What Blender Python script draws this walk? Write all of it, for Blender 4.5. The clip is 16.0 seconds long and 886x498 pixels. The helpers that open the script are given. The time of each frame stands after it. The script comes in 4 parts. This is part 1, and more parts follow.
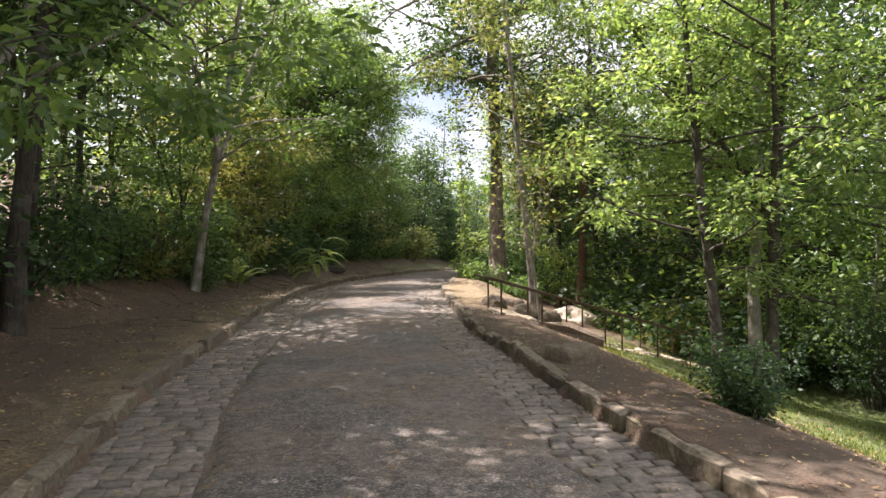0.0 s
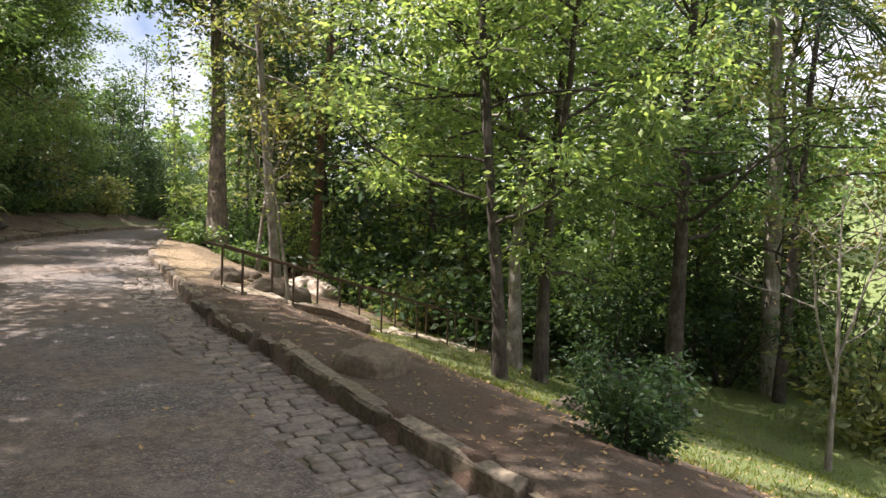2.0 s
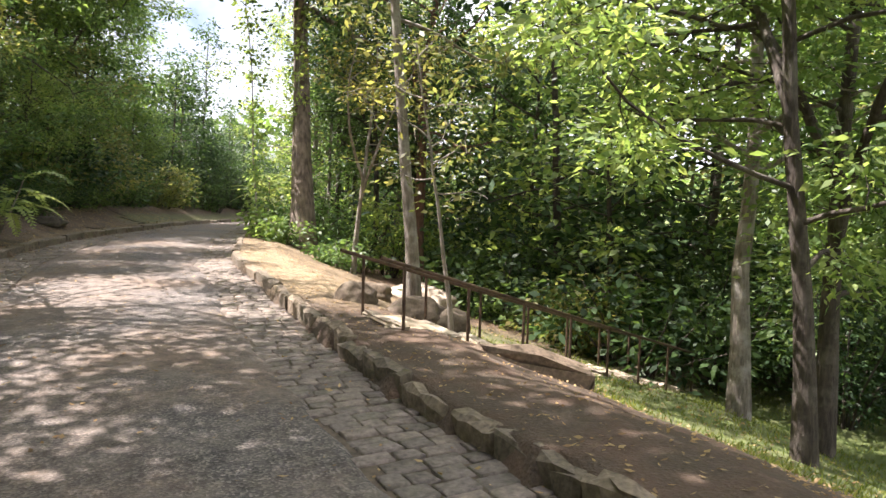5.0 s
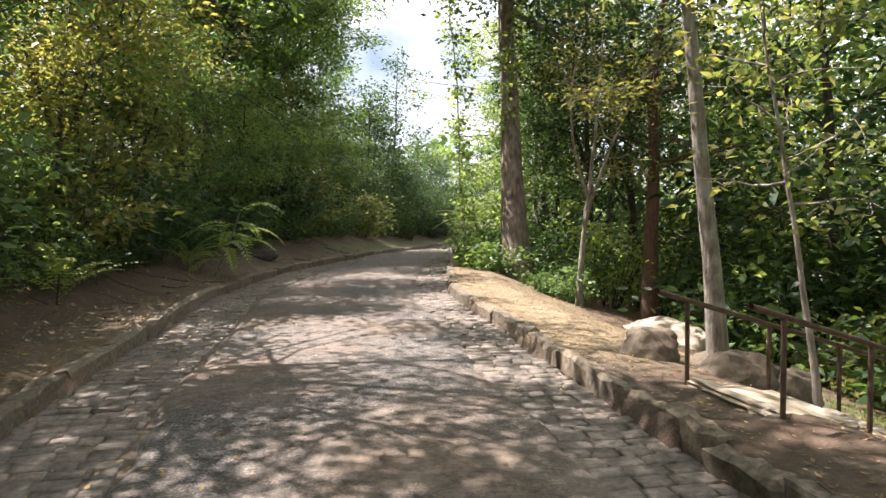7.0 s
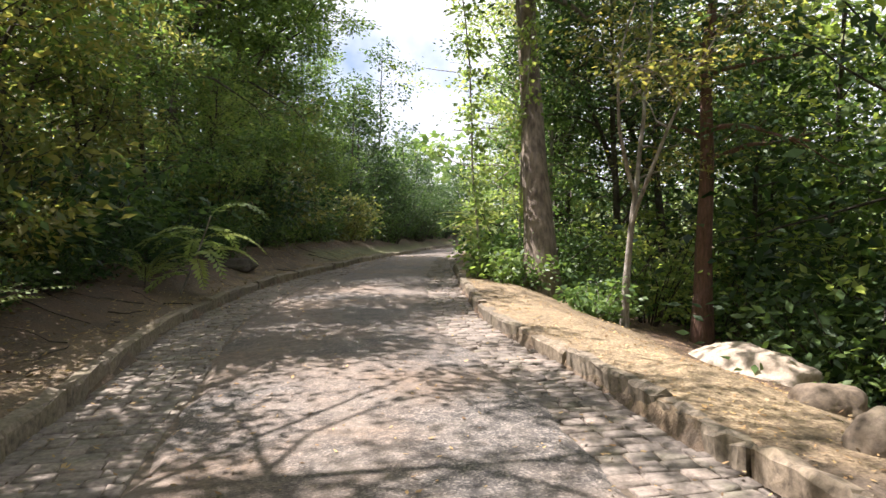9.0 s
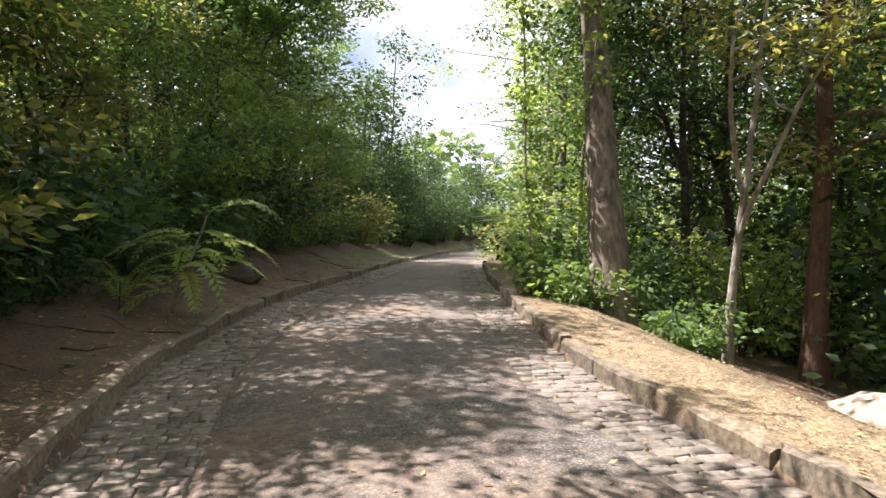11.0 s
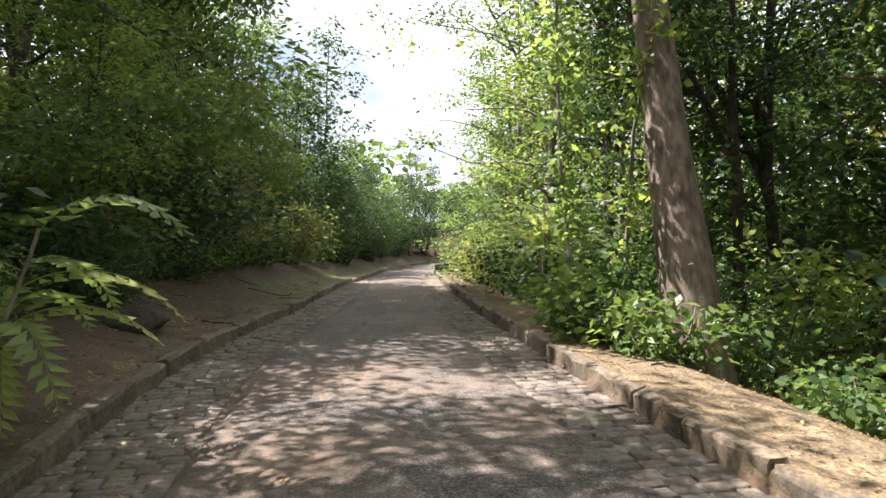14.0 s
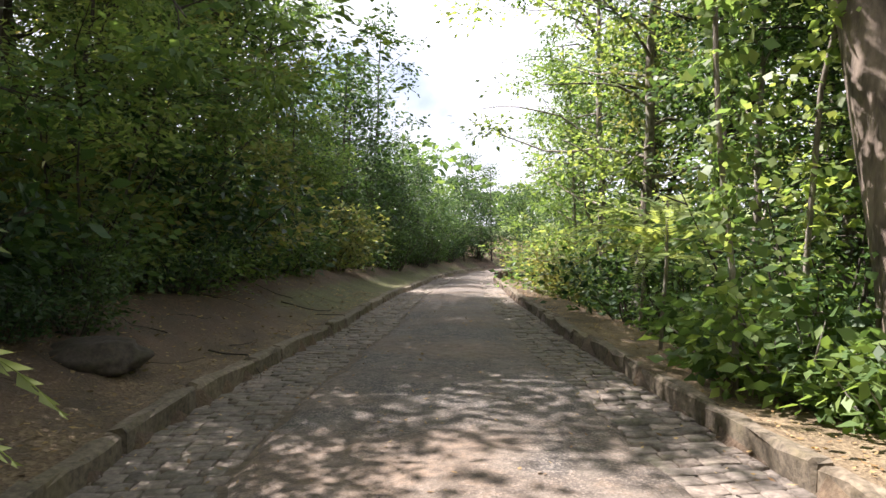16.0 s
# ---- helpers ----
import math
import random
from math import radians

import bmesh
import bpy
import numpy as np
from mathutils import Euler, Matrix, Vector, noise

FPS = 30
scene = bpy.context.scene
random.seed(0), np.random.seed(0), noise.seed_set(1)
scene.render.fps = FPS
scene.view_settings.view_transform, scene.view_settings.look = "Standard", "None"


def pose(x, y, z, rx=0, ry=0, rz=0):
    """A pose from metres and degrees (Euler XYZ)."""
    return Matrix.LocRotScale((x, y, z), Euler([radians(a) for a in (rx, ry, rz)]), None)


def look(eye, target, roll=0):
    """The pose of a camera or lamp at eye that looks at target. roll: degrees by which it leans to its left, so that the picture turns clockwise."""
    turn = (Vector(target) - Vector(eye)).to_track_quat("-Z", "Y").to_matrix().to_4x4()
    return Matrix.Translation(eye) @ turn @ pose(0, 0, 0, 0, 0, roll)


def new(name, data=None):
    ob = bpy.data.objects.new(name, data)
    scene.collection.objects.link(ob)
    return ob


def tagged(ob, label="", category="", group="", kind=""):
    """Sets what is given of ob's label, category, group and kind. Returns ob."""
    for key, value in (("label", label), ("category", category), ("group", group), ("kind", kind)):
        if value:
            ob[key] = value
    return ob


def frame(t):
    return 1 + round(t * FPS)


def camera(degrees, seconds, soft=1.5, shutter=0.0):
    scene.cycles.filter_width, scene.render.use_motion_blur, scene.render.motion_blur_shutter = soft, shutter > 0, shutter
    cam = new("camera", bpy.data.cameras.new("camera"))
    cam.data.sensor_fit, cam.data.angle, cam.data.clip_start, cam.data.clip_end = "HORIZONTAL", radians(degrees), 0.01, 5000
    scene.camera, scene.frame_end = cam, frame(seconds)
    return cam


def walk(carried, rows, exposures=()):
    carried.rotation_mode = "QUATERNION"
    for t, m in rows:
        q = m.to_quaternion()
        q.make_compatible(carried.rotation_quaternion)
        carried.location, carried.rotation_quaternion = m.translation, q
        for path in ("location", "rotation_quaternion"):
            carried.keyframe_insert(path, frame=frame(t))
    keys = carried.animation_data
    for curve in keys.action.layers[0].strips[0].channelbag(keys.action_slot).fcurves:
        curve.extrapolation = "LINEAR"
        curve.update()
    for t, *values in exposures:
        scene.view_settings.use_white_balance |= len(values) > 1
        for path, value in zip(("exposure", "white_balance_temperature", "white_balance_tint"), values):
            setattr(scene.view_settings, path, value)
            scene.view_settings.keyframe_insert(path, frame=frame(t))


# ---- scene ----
cam = camera(67.0, 16.0)
ROWS = [
    (0.0, 0.000, -0.000, 1.520, -0.60, -0.70, -0.71),
    (0.5, -0.074, 0.660, 1.478, -3.06, -2.30, -0.46),
    (1.0, -0.206, 1.259, 1.471, -7.26, -3.36, -0.11),
    (1.5, -0.250, 1.847, 1.494, -17.18, -3.85, 1.50),
    (2.0, -0.324, 2.507, 1.524, -25.38, -3.70, 2.19),
    (2.5, -0.369, 3.137, 1.505, -32.00, -3.83, 2.31),
    (3.0, -0.457, 3.793, 1.504, -33.75, -4.32, 2.53),
    (3.5, -0.556, 4.476, 1.454, -30.48, -4.49, 2.03),
    (4.0, -0.635, 5.078, 1.455, -29.28, -4.66, 1.88),
    (4.5, -0.723, 5.711, 1.456, -27.11, -4.62, 1.64),
    (5.0, -0.821, 6.382, 1.461, -21.51, -4.71, 1.68),
    (7.5, -1.491, 9.314, 1.405, -5.99, -2.56, -0.88),
    (8.0, -1.625, 9.980, 1.413, -6.72, -2.35, -1.31),
    (8.5, -1.749, 10.678, 1.407, -7.27, -2.34, -1.43),
    (9.0, -1.793, 11.318, 1.434, -8.73, -2.81, -0.79),
    (9.5, -1.809, 11.973, 1.467, -8.88, -2.93, -0.13),
    (10.0, -1.842, 12.629, 1.481, -7.68, -2.56, -0.29),
    (12.5, -2.697, 15.805, 1.482, -13.33, -2.97, 0.54),
    (13.0, -2.614, 16.503, 1.462, -14.87, -2.46, 0.20),
    (13.5, -2.571, 17.212, 1.441, -14.70, -2.01, -0.28),
    (14.0, -2.508, 17.866, 1.463, -15.28, -1.56, -0.52),
    (14.5, -2.410, 18.529, 1.465, -14.86, -1.20, -0.28),
    (15.0, -2.329, 19.179, 1.465, -14.73, -1.32, 0.37),
    (15.5, -2.223, 19.806, 1.462, -13.42, -1.31, 0.27),
    (16.0, -2.195, 20.450, 1.434, -10.88, -1.16, -0.42),
]


def aim(x, y, z, yaw, pitch, roll):
    yaw, pitch = radians(yaw), radians(pitch)
    return look((x, y, z), (x - math.sin(yaw) * math.cos(pitch), y + math.cos(yaw) * math.cos(pitch), z + math.sin(pitch)), roll)


walk(cam, [(t, aim(*row)) for t, *row in ROWS], exposures=[(0.0, 1.72, 6400, 21), (1.5, 1.82, 6400, 21), (2.5, 1.4, 6400, 21), (3.5, 1.45, 6400, 21), (4.0, 1.82, 6400, 21), (5.0, 2.08, 6400, 21), (8.0, 1.7, 6350, 19), (9.5, 1.75, 6350, 19), (12.5, 1.75, 6350, 19), (16.0, 1.7, 6350, 19)])

# ---- sky, sun ----
SUN_AZ, SUN_EL = radians(-58), radians(60)
world = bpy.data.worlds.new("sky")
scene.world = world
world.use_nodes = True
wn, wl = world.node_tree.nodes, world.node_tree.links
wn.clear()
sky = wn.new("ShaderNodeTexSky")
sky.sky_type, sky.sun_disc, sky.sun_elevation, sky.sun_rotation = "NISHITA", False, SUN_EL, SUN_AZ
wco = wn.new("ShaderNodeTexCoord")
wnoise = wn.new("ShaderNodeTexNoise")
wnoise.inputs["Scale"].default_value, wnoise.inputs["Detail"].default_value = 2.2, 7
wramp = wn.new("ShaderNodeValToRGB")
wramp.color_ramp.elements[0].position, wramp.color_ramp.elements[1].position = 0.33, 0.45
wmix = wn.new("ShaderNodeMix")
wmix.data_type = "RGBA"
wbg, wout = wn.new("ShaderNodeBackground"), wn.new("ShaderNodeOutputWorld")
wl.new(wco.outputs["Generated"], wnoise.inputs["Vector"])
wl.new(wnoise.outputs["Fac"], wramp.inputs["Fac"])
wl.new(wramp.outputs["Color"], wmix.inputs["Factor"])
wl.new(sky.outputs["Color"], wmix.inputs["A"])
wmix.inputs["B"].default_value = (10.2, 10.6, 11.2, 1)
wl.new(wmix.outputs["Result"], wbg.inputs["Color"])
wbg.inputs["Strength"].default_value = 0.046
wl.new(wbg.outputs["Background"], wout.inputs["Surface"])
sun = new("sun", bpy.data.lights.new("sun", "SUN"))
sun.data.energy, sun.data.angle, sun.data.color = 5.0, radians(0.53), (1.0, 0.945, 0.86)
sun.matrix_world = look((math.sin(SUN_AZ) * math.cos(SUN_EL) * 60, math.cos(SUN_AZ) * math.cos(SUN_EL) * 60, math.sin(SUN_EL) * 60), (0, 0, 0))

# ---- materials ----


def material(name):
    m = bpy.data.materials.new(name)
    m.use_nodes = True
    n, l = m.node_tree.nodes, m.node_tree.links
    return m, n, l, n["Principled BSDF"]


def tex(n, l, kind, scale, detail=6, coord=None, rough=0.6):
    t = n.new({"noise": "ShaderNodeTexNoise", "voronoi": "ShaderNodeTexVoronoi"}[kind])
    t.inputs["Scale"].default_value = scale
    if kind == "noise":
        t.inputs["Detail"].default_value, t.inputs["Roughness"].default_value = detail, rough
    if coord:
        l.new(coord, t.inputs["Vector"])
    return t


def ramp(n, l, src, stops):
    r = n.new("ShaderNodeValToRGB")
    e = r.color_ramp.elements
    while len(e) < len(stops):
        e.new(0.5)
    for el, (p, c) in zip(e, stops):
        el.position, el.color = p, (*c, 1) if len(c) == 3 else c
    l.new(src, r.inputs["Fac"])
    return r.outputs["Color"]


def mix(n, l, fac, a, b, mode="MIX"):
    m = n.new("ShaderNodeMix")
    m.data_type, m.blend_type = "RGBA", mode
    for key, v in (("Factor", fac), ("A", a), ("B", b)):
        s = m.inputs[key]
        if hasattr(v, "is_output"):
            l.new(v, s)
        elif isinstance(v, (int, float)):
            s.default_value = v
        else:
            s.default_value = (*v, 1)
    return m.outputs["Result"]


def bump(n, l, src, strength, dist, bsdf, base=None):
    b = n.new("ShaderNodeBump")
    b.inputs["Strength"].default_value, b.inputs["Distance"].default_value = strength, dist
    l.new(src, b.inputs["Height"])
    if base:
        l.new(base, b.inputs["Normal"])
    l.new(b.outputs["Normal"], bsdf.inputs["Normal"])
    return b.outputs["Normal"]


def obj_coord(n):
    return n.new("ShaderNodeTexCoord").outputs["Object"]


def geo_pos(n):
    return n.new("ShaderNodeNewGeometry").outputs["Position"]


def mat_asphalt():
    m, n, l, b = material("worn asphalt")
    p = geo_pos(n)
    agg = tex(n, l, "voronoi", 70, coord=p)
    stone = ramp(n, l, agg.outputs["Color"], [(0.1, (0.025, 0.023, 0.022)), (0.5, (0.075, 0.068, 0.062)), (0.92, (0.34, 0.30, 0.26))])
    fine = tex(n, l, "noise", 60, 8, p)
    big = tex(n, l, "noise", 0.55, 5, p)
    mid = tex(n, l, "noise", 2.6, 6, p)
    dust = ramp(n, l, mid.outputs["Fac"], [(0.48, (0, 0, 0)), (0.72, (1, 1, 1))])
    brown = ramp(n, l, big.outputs["Fac"], [(0.40, (0, 0, 0)), (0.64, (0.8, 0.8, 0.8))])
    c = mix(n, l, 0.45, stone, ramp(n, l, fine.outputs["Fac"], [(0.3, (0.034, 0.031, 0.029)), (0.7, (0.115, 0.102, 0.09))]))
    c = mix(n, l, brown, c, (0.15, 0.108, 0.076))
    mott = tex(n, l, "noise", 13, 5, p, 0.7)
    c = mix(n, l, 0.75, c, ramp(n, l, mott.outputs["Fac"], [(0.3, (0.32, 0.31, 0.30)), (0.5, (1, 1, 1)), (0.7, (1.8, 1.72, 1.62))]), "MULTIPLY")
    d2 = n.new("ShaderNodeMath")
    d2.operation = "MULTIPLY"
    l.new(dust, d2.inputs[0])
    l.new(fine.outputs["Fac"], d2.inputs[1])
    c = mix(n, l, d2.outputs[0], c, (0.21, 0.178, 0.145))
    l.new(c, b.inputs["Base Color"])
    b.inputs["Roughness"].default_value = 0.85
    nb = bump(n, l, agg.outputs["Distance"], 0.7, 0.006, b)
    bump(n, l, mid.outputs["Fac"], 0.5, 0.03, b, nb)
    return m


def mat_stone(name, dark, light, moss=0.25, tint=(0.10, 0.12, 0.05)):
    m, n, l, b = material(name)
    p = geo_pos(n)
    info = n.new("ShaderNodeObjectInfo")
    isl = n.new("ShaderNodeNewGeometry").outputs["Random Per Island"]
    a = tex(n, l, "noise", 22, 9, p)
    g = tex(n, l, "noise", 3.1, 5, p)
    c = ramp(n, l, a.outputs["Fac"], [(0.28, dark), (0.72, light)])
    add = n.new("ShaderNodeMath")
    add.operation = "ADD"
    l.new(info.outputs["Random"], add.inputs[0])
    l.new(isl, add.inputs[1])
    fr = n.new("ShaderNodeMath")
    fr.operation = "FRACT"
    l.new(add.outputs[0], fr.inputs[0])
    c = mix(n, l, 0.6, c, ramp(n, l, fr.outputs[0], [(0, (0.55, 0.53, 0.5)), (0.5, (0.9, 0.87, 0.82)), (1, (1.25, 1.15, 1.05))]), "MULTIPLY")
    ms = ramp(n, l, g.outputs["Fac"], [(0.52, (0, 0, 0)), (0.75, (moss, moss, moss))])
    c = mix(n, l, ms, c, tint)
    l.new(c, b.inputs["Base Color"])
    b.inputs["Roughness"].default_value = 0.9
    nb = bump(n, l, a.outputs["Fac"], 0.6, 0.012, b)
    bump(n, l, g.outputs["Fac"], 0.5, 0.03, b, nb)
    return m


def mat_ground():
    m, n, l, b = material("dirt verge and lawn")
    p = geo_pos(n)
    att = n.new("ShaderNodeAttribute")
    att.attribute_name = "cover"
    sep = n.new("ShaderNodeSeparateColor")
    l.new(att.outputs["Color"], sep.inputs["Color"])
    f = tex(n, l, "noise", 38, 9, p)
    g = tex(n, l, "noise", 2.2, 6, p)
    flake = tex(n, l, "voronoi", 42, coord=p)
    dirt = ramp(n, l, f.outputs["Fac"], [(0.25, (0.040, 0.029, 0.020)), (0.55, (0.082, 0.060, 0.040)), (0.8, (0.15, 0.115, 0.078))])
    dirt = mix(n, l, ramp(n, l, g.outputs["Fac"], [(0.4, (0, 0, 0)), (0.7, (0.55, 0.55, 0.55))]), dirt, (0.125, 0.066, 0.040))
    straw = ramp(n, l, flake.outputs["Color"], [(0.1, (0.13, 0.094, 0.052)), (0.5, (0.25, 0.186, 0.105)), (0.9, (0.40, 0.315, 0.185))])
    grass = ramp(n, l, f.outputs["Fac"], [(0.3, (0.05, 0.085, 0.02)), (0.7, (0.16, 0.20, 0.055))])
    litter = ramp(n, l, flake.outputs["Color"], [(0.1, (0.045, 0.03, 0.02)), (0.6, (0.12, 0.075, 0.045)), (0.95, (0.26, 0.17, 0.10))])
    wob = n.new("ShaderNodeMath")
    wob.operation = "MULTIPLY_ADD"
    l.new(g.outputs["Fac"], wob.inputs[0])
    wob.inputs[1].default_value, wob.inputs[2].default_value = 1.6, -0.8
    for k, col in (("Red", straw), ("Green", grass), ("Blue", litter)):
        s = n.new("ShaderNodeMath")
        s.operation, s.use_clamp = "ADD", True
        l.new(sep.outputs[k], s.inputs[0])
        l.new(wob.outputs[0], s.inputs[1])
        s2 = n.new("ShaderNodeMath")
        s2.operation = "MULTIPLY"
        l.new(s.outputs[0], s2.inputs[0])
        l.new(ramp(n, l, sep.outputs[k], [(0.02, (0, 0, 0)), (0.35, (1, 1, 1))]), s2.inputs[1])
        dirt = mix(n, l, s2.outputs[0], dirt, col)
    l.new(dirt, b.inputs["Base Color"])
    b.inputs["Roughness"].default_value = 0.95
    nb = bump(n, l, f.outputs["Fac"], 0.7, 0.02, b)
    bump(n, l, flake.outputs["Distance"], 0.5, 0.015, b, nb)
    return m


def mat_bark(name, dark, light, scale=5.0, blotch=0.3, blotch_col=(0.42, 0.40, 0.36)):
    m, n, l, b = material(name)
    co = obj_coord(n)
    mp = n.new("ShaderNodeMapping")
    mp.inputs["Scale"].default_value = (1, 1, 0.22)
    l.new(co, mp.inputs["Vector"])
    a = tex(n, l, "noise", scale * 5, 9, mp.outputs["Vector"])
    g = tex(n, l, "noise", 3.2, 5, co)
    c = ramp(n, l, a.outputs["Fac"], [(0.3, dark), (0.7, light)])
    c = mix(n, l, ramp(n, l, g.outputs["Fac"], [(0.5, (0, 0, 0)), (0.62, (blotch,) * 3)]), c, blotch_col)
    l.new(c, b.inputs["Base Color"])
    b.inputs["Roughness"].default_value = 0.9
    bump(n, l, a.outputs["Fac"], 0.9, 0.03, b)
    return m


def mat_leaf(name, cols, gloss=0.42, through_amount=0.45):
    m, n, l, b = material(name)
    isl = n.new("ShaderNodeNewGeometry").outputs["Random Per Island"]
    info = n.new("ShaderNodeObjectInfo")
    c = ramp(n, l, isl, [(i / (len(cols) - 1), q) for i, q in enumerate(cols)])
    p = geo_pos(n)
    g = tex(n, l, "noise", 0.9, 4, p)
    c = mix(n, l, 0.7, c, ramp(n, l, g.outputs["Fac"], [(0.35, (0.55, 0.6, 0.6)), (0.65, (1.25, 1.2, 0.95))]), "MULTIPLY")
    c = mix(n, l, 0.6, c, ramp(n, l, info.outputs["Random"], [(0, (0.7, 0.8, 0.8)), (0.5, (1, 1, 1)), (1, (1.3, 1.15, 0.8))]), "MULTIPLY")
    l.new(c, b.inputs["Base Color"])
    b.inputs["Roughness"].default_value = gloss
    b.inputs["Specular IOR Level"].default_value = 0.32
    tr = n.new("ShaderNodeBsdfTranslucent")
    l.new(mix(n, l, 1.0, c, (2.1, 2.05, 1.05), "MULTIPLY"), tr.inputs["Color"])
    ms = n.new("ShaderNodeMixShader")
    ms.inputs["Fac"].default_value = through_amount
    l.new(b.outputs["BSDF"], ms.inputs[1])
    l.new(tr.outputs["BSDF"], ms.inputs[2])
    l.new(ms.outputs["Shader"], n["Material Output"].inputs["Surface"])
    return m


def mat_plain(name, dark, light, rough=0.6, metal=0.0, scale=18):
    m, n, l, b = material(name)
    a = tex(n, l, "noise", scale, 8, obj_coord(n))
    l.new(ramp(n, l, a.outputs["Fac"], [(0.3, dark), (0.7, light)]), b.inputs["Base Color"])
    b.inputs["Roughness"].default_value, b.inputs["Metallic"].default_value = rough, metal
    bump(n, l, a.outputs["Fac"], 0.4, 0.004, b)
    return m


ASPHALT, GROUND = mat_asphalt(), mat_ground()
SETT = mat_stone("gutter setts", (0.09, 0.077, 0.067), (0.28, 0.242, 0.207), 0.35)
KERB = mat_stone("rough kerb granite", (0.07, 0.058, 0.043), (0.27, 0.225, 0.165), 0.6, (0.13, 0.11, 0.05))
BED = mat_plain("sandy joint bed", (0.06, 0.05, 0.035), (0.16, 0.12, 0.085), 0.95)
ROCK = mat_stone("brown rock", (0.065, 0.05, 0.036), (0.19, 0.148, 0.105), 0.5, (0.09, 0.085, 0.04))
DARK_LUMP = mat_stone("near-black lump with greenish patches", (0.02, 0.017, 0.014), (0.07, 0.058, 0.045), 0.3)
PALE_ROCK = mat_stone("pale boulder", (0.22, 0.185, 0.145), (0.44, 0.38, 0.31), 0.15, (0.22, 0.16, 0.09))
CONCRETE = mat_stone("weathered step concrete", (0.22, 0.19, 0.15), (0.44, 0.38, 0.30), 0.3)
SAND = mat_plain("pale path sand", (0.30, 0.24, 0.165), (0.52, 0.43, 0.31), 0.95, 0.0, 9)
RAIL = mat_plain("rusty brown handrail paint", (0.035, 0.022, 0.016), (0.12, 0.075, 0.045), 0.6, 0.3)
BARK_GREY = mat_bark("grey mottled bark", (0.10, 0.085, 0.07), (0.30, 0.26, 0.21), 5, 0.6)
BARK_DARK = mat_bark("dark brown bark", (0.018, 0.014, 0.011), (0.075, 0.058, 0.044), 6, 0.25, (0.24, 0.22, 0.18))
BARK_BIG = mat_bark("ridged pale brown bark", (0.06, 0.045, 0.036), (0.31, 0.245, 0.19), 2.2, 0.5, (0.085, 0.064, 0.05))
BARK_RED = mat_bark("reddish bark", (0.06, 0.032, 0.022), (0.17, 0.09, 0.06), 5, 0.2, (0.2, 0.13, 0.1))
LEAF_MID = mat_leaf("mid green leaves", [(0.052, 0.099, 0.043), (0.099, 0.167, 0.067), (0.156, 0.232, 0.093), (0.081, 0.146, 0.061)], 0.45, 0.40)
LEAF_LIGHT = mat_leaf("fresh yellow green leaves", [(0.114, 0.184, 0.080), (0.177, 0.259, 0.109), (0.260, 0.313, 0.152), (0.146, 0.221, 0.094)], 0.45, 0.50)
LEAF_DARK = mat_leaf("dark glossy leaves", [(0.020, 0.044, 0.024), (0.042, 0.082, 0.038), (0.072, 0.122, 0.052)], 0.48, 0.36)
LEAF_OLIVE = mat_leaf("olive drying leaves", [(0.088, 0.119, 0.055), (0.156, 0.178, 0.080), (0.239, 0.221, 0.109), (0.109, 0.140, 0.065)], 0.45, 0.5)
LEAF_DRY = mat_leaf("dry fallen leaves", [(0.16, 0.09, 0.045), (0.30, 0.19, 0.10), (0.42, 0.30, 0.16), (0.10, 0.06, 0.035)], 0.7, 0.15)
GRASS = mat_leaf("lawn grass blades", [(0.07, 0.11, 0.02), (0.13, 0.17, 0.035), (0.19, 0.20, 0.06)], 0.5, 0.4)

# ---- plan ----
KERB_R = [(-60, 20), (-25, 9), (-12, 5.4), (-5, 3.75), (0, 2.58), (3.9, 1.7), (4.6, 1.55), (5.7, 1.37), (7.4, 1.13), (8.7, 0.97), (9.6, 0.82), (10.8, 0.62), (12, 0.52), (13.6, 0.42), (15.2, 0.35), (17.3, 0.3), (19.5, 0.13), (21, 0.2), (22.7, 0.4), (24.5, 0.58), (26.2, 0.84), (29.2, 1.24), (35.1, 2.35), (48.8, 5.5), (57, 8.6), (65, 13), (90, 40)]
KERB_L = [(-60, 15), (-25, 4.6), (-12, 1.2), (-5, -0.4), (0, -1.5), (4.3, -2.4), (6.3, -2.85), (8.3, -3.12), (11.3, -3.42), (13.6, -3.74), (15.2, -3.82), (17.3, -3.86), (19, -3.96), (20.4, -4.02), (21.3, -3.95), (22.5, -3.8), (24.2, -3.6), (25.1, -3.45), (26, -3.28), (27, -2.98), (29, -2.42), (31, -1.8), (38.9, 0.0), (50.5, 3.2), (57, 5.6), (65, 9.8), (90, 36)]


def smooth_line(knots):
    """A curve through the knots, rounded off at them."""
    ys = np.arange(-60, 90, 0.1)
    v = np.interp(ys, [k[0] for k in knots], [k[1] for k in knots])
    ker = np.hanning(23)
    v = np.convolve(np.pad(v, 11, mode="edge"), ker / ker.sum(), "valid")
    return lambda y: np.interp(y, ys, v)


XR, XL = smooth_line(KERB_R), smooth_line(KERB_L)
KERB_H, KERB_W = 0.165, 0.145


def dip(y):
    """How far the road drops below its level on the straight."""
    return np.interp(y, [27, 33, 39, 46, 55, 90], [0, -0.06, -0.24, -0.48, -0.65, -1.2])


def wave(x, y, k, seed=0.0):
    """Soft irregular height, about -1 to 1."""
    return (np.sin(x * 1.3 * k + 1.7 + seed) * np.cos(y * 1.1 * k + 0.6 * seed) + 0.6 * np.sin(x * 2.9 * k - y * 2.3 * k + seed * 2.1) + 0.4 * np.cos(y * 4.7 * k + x * 3.7 * k + seed)) / 2.0


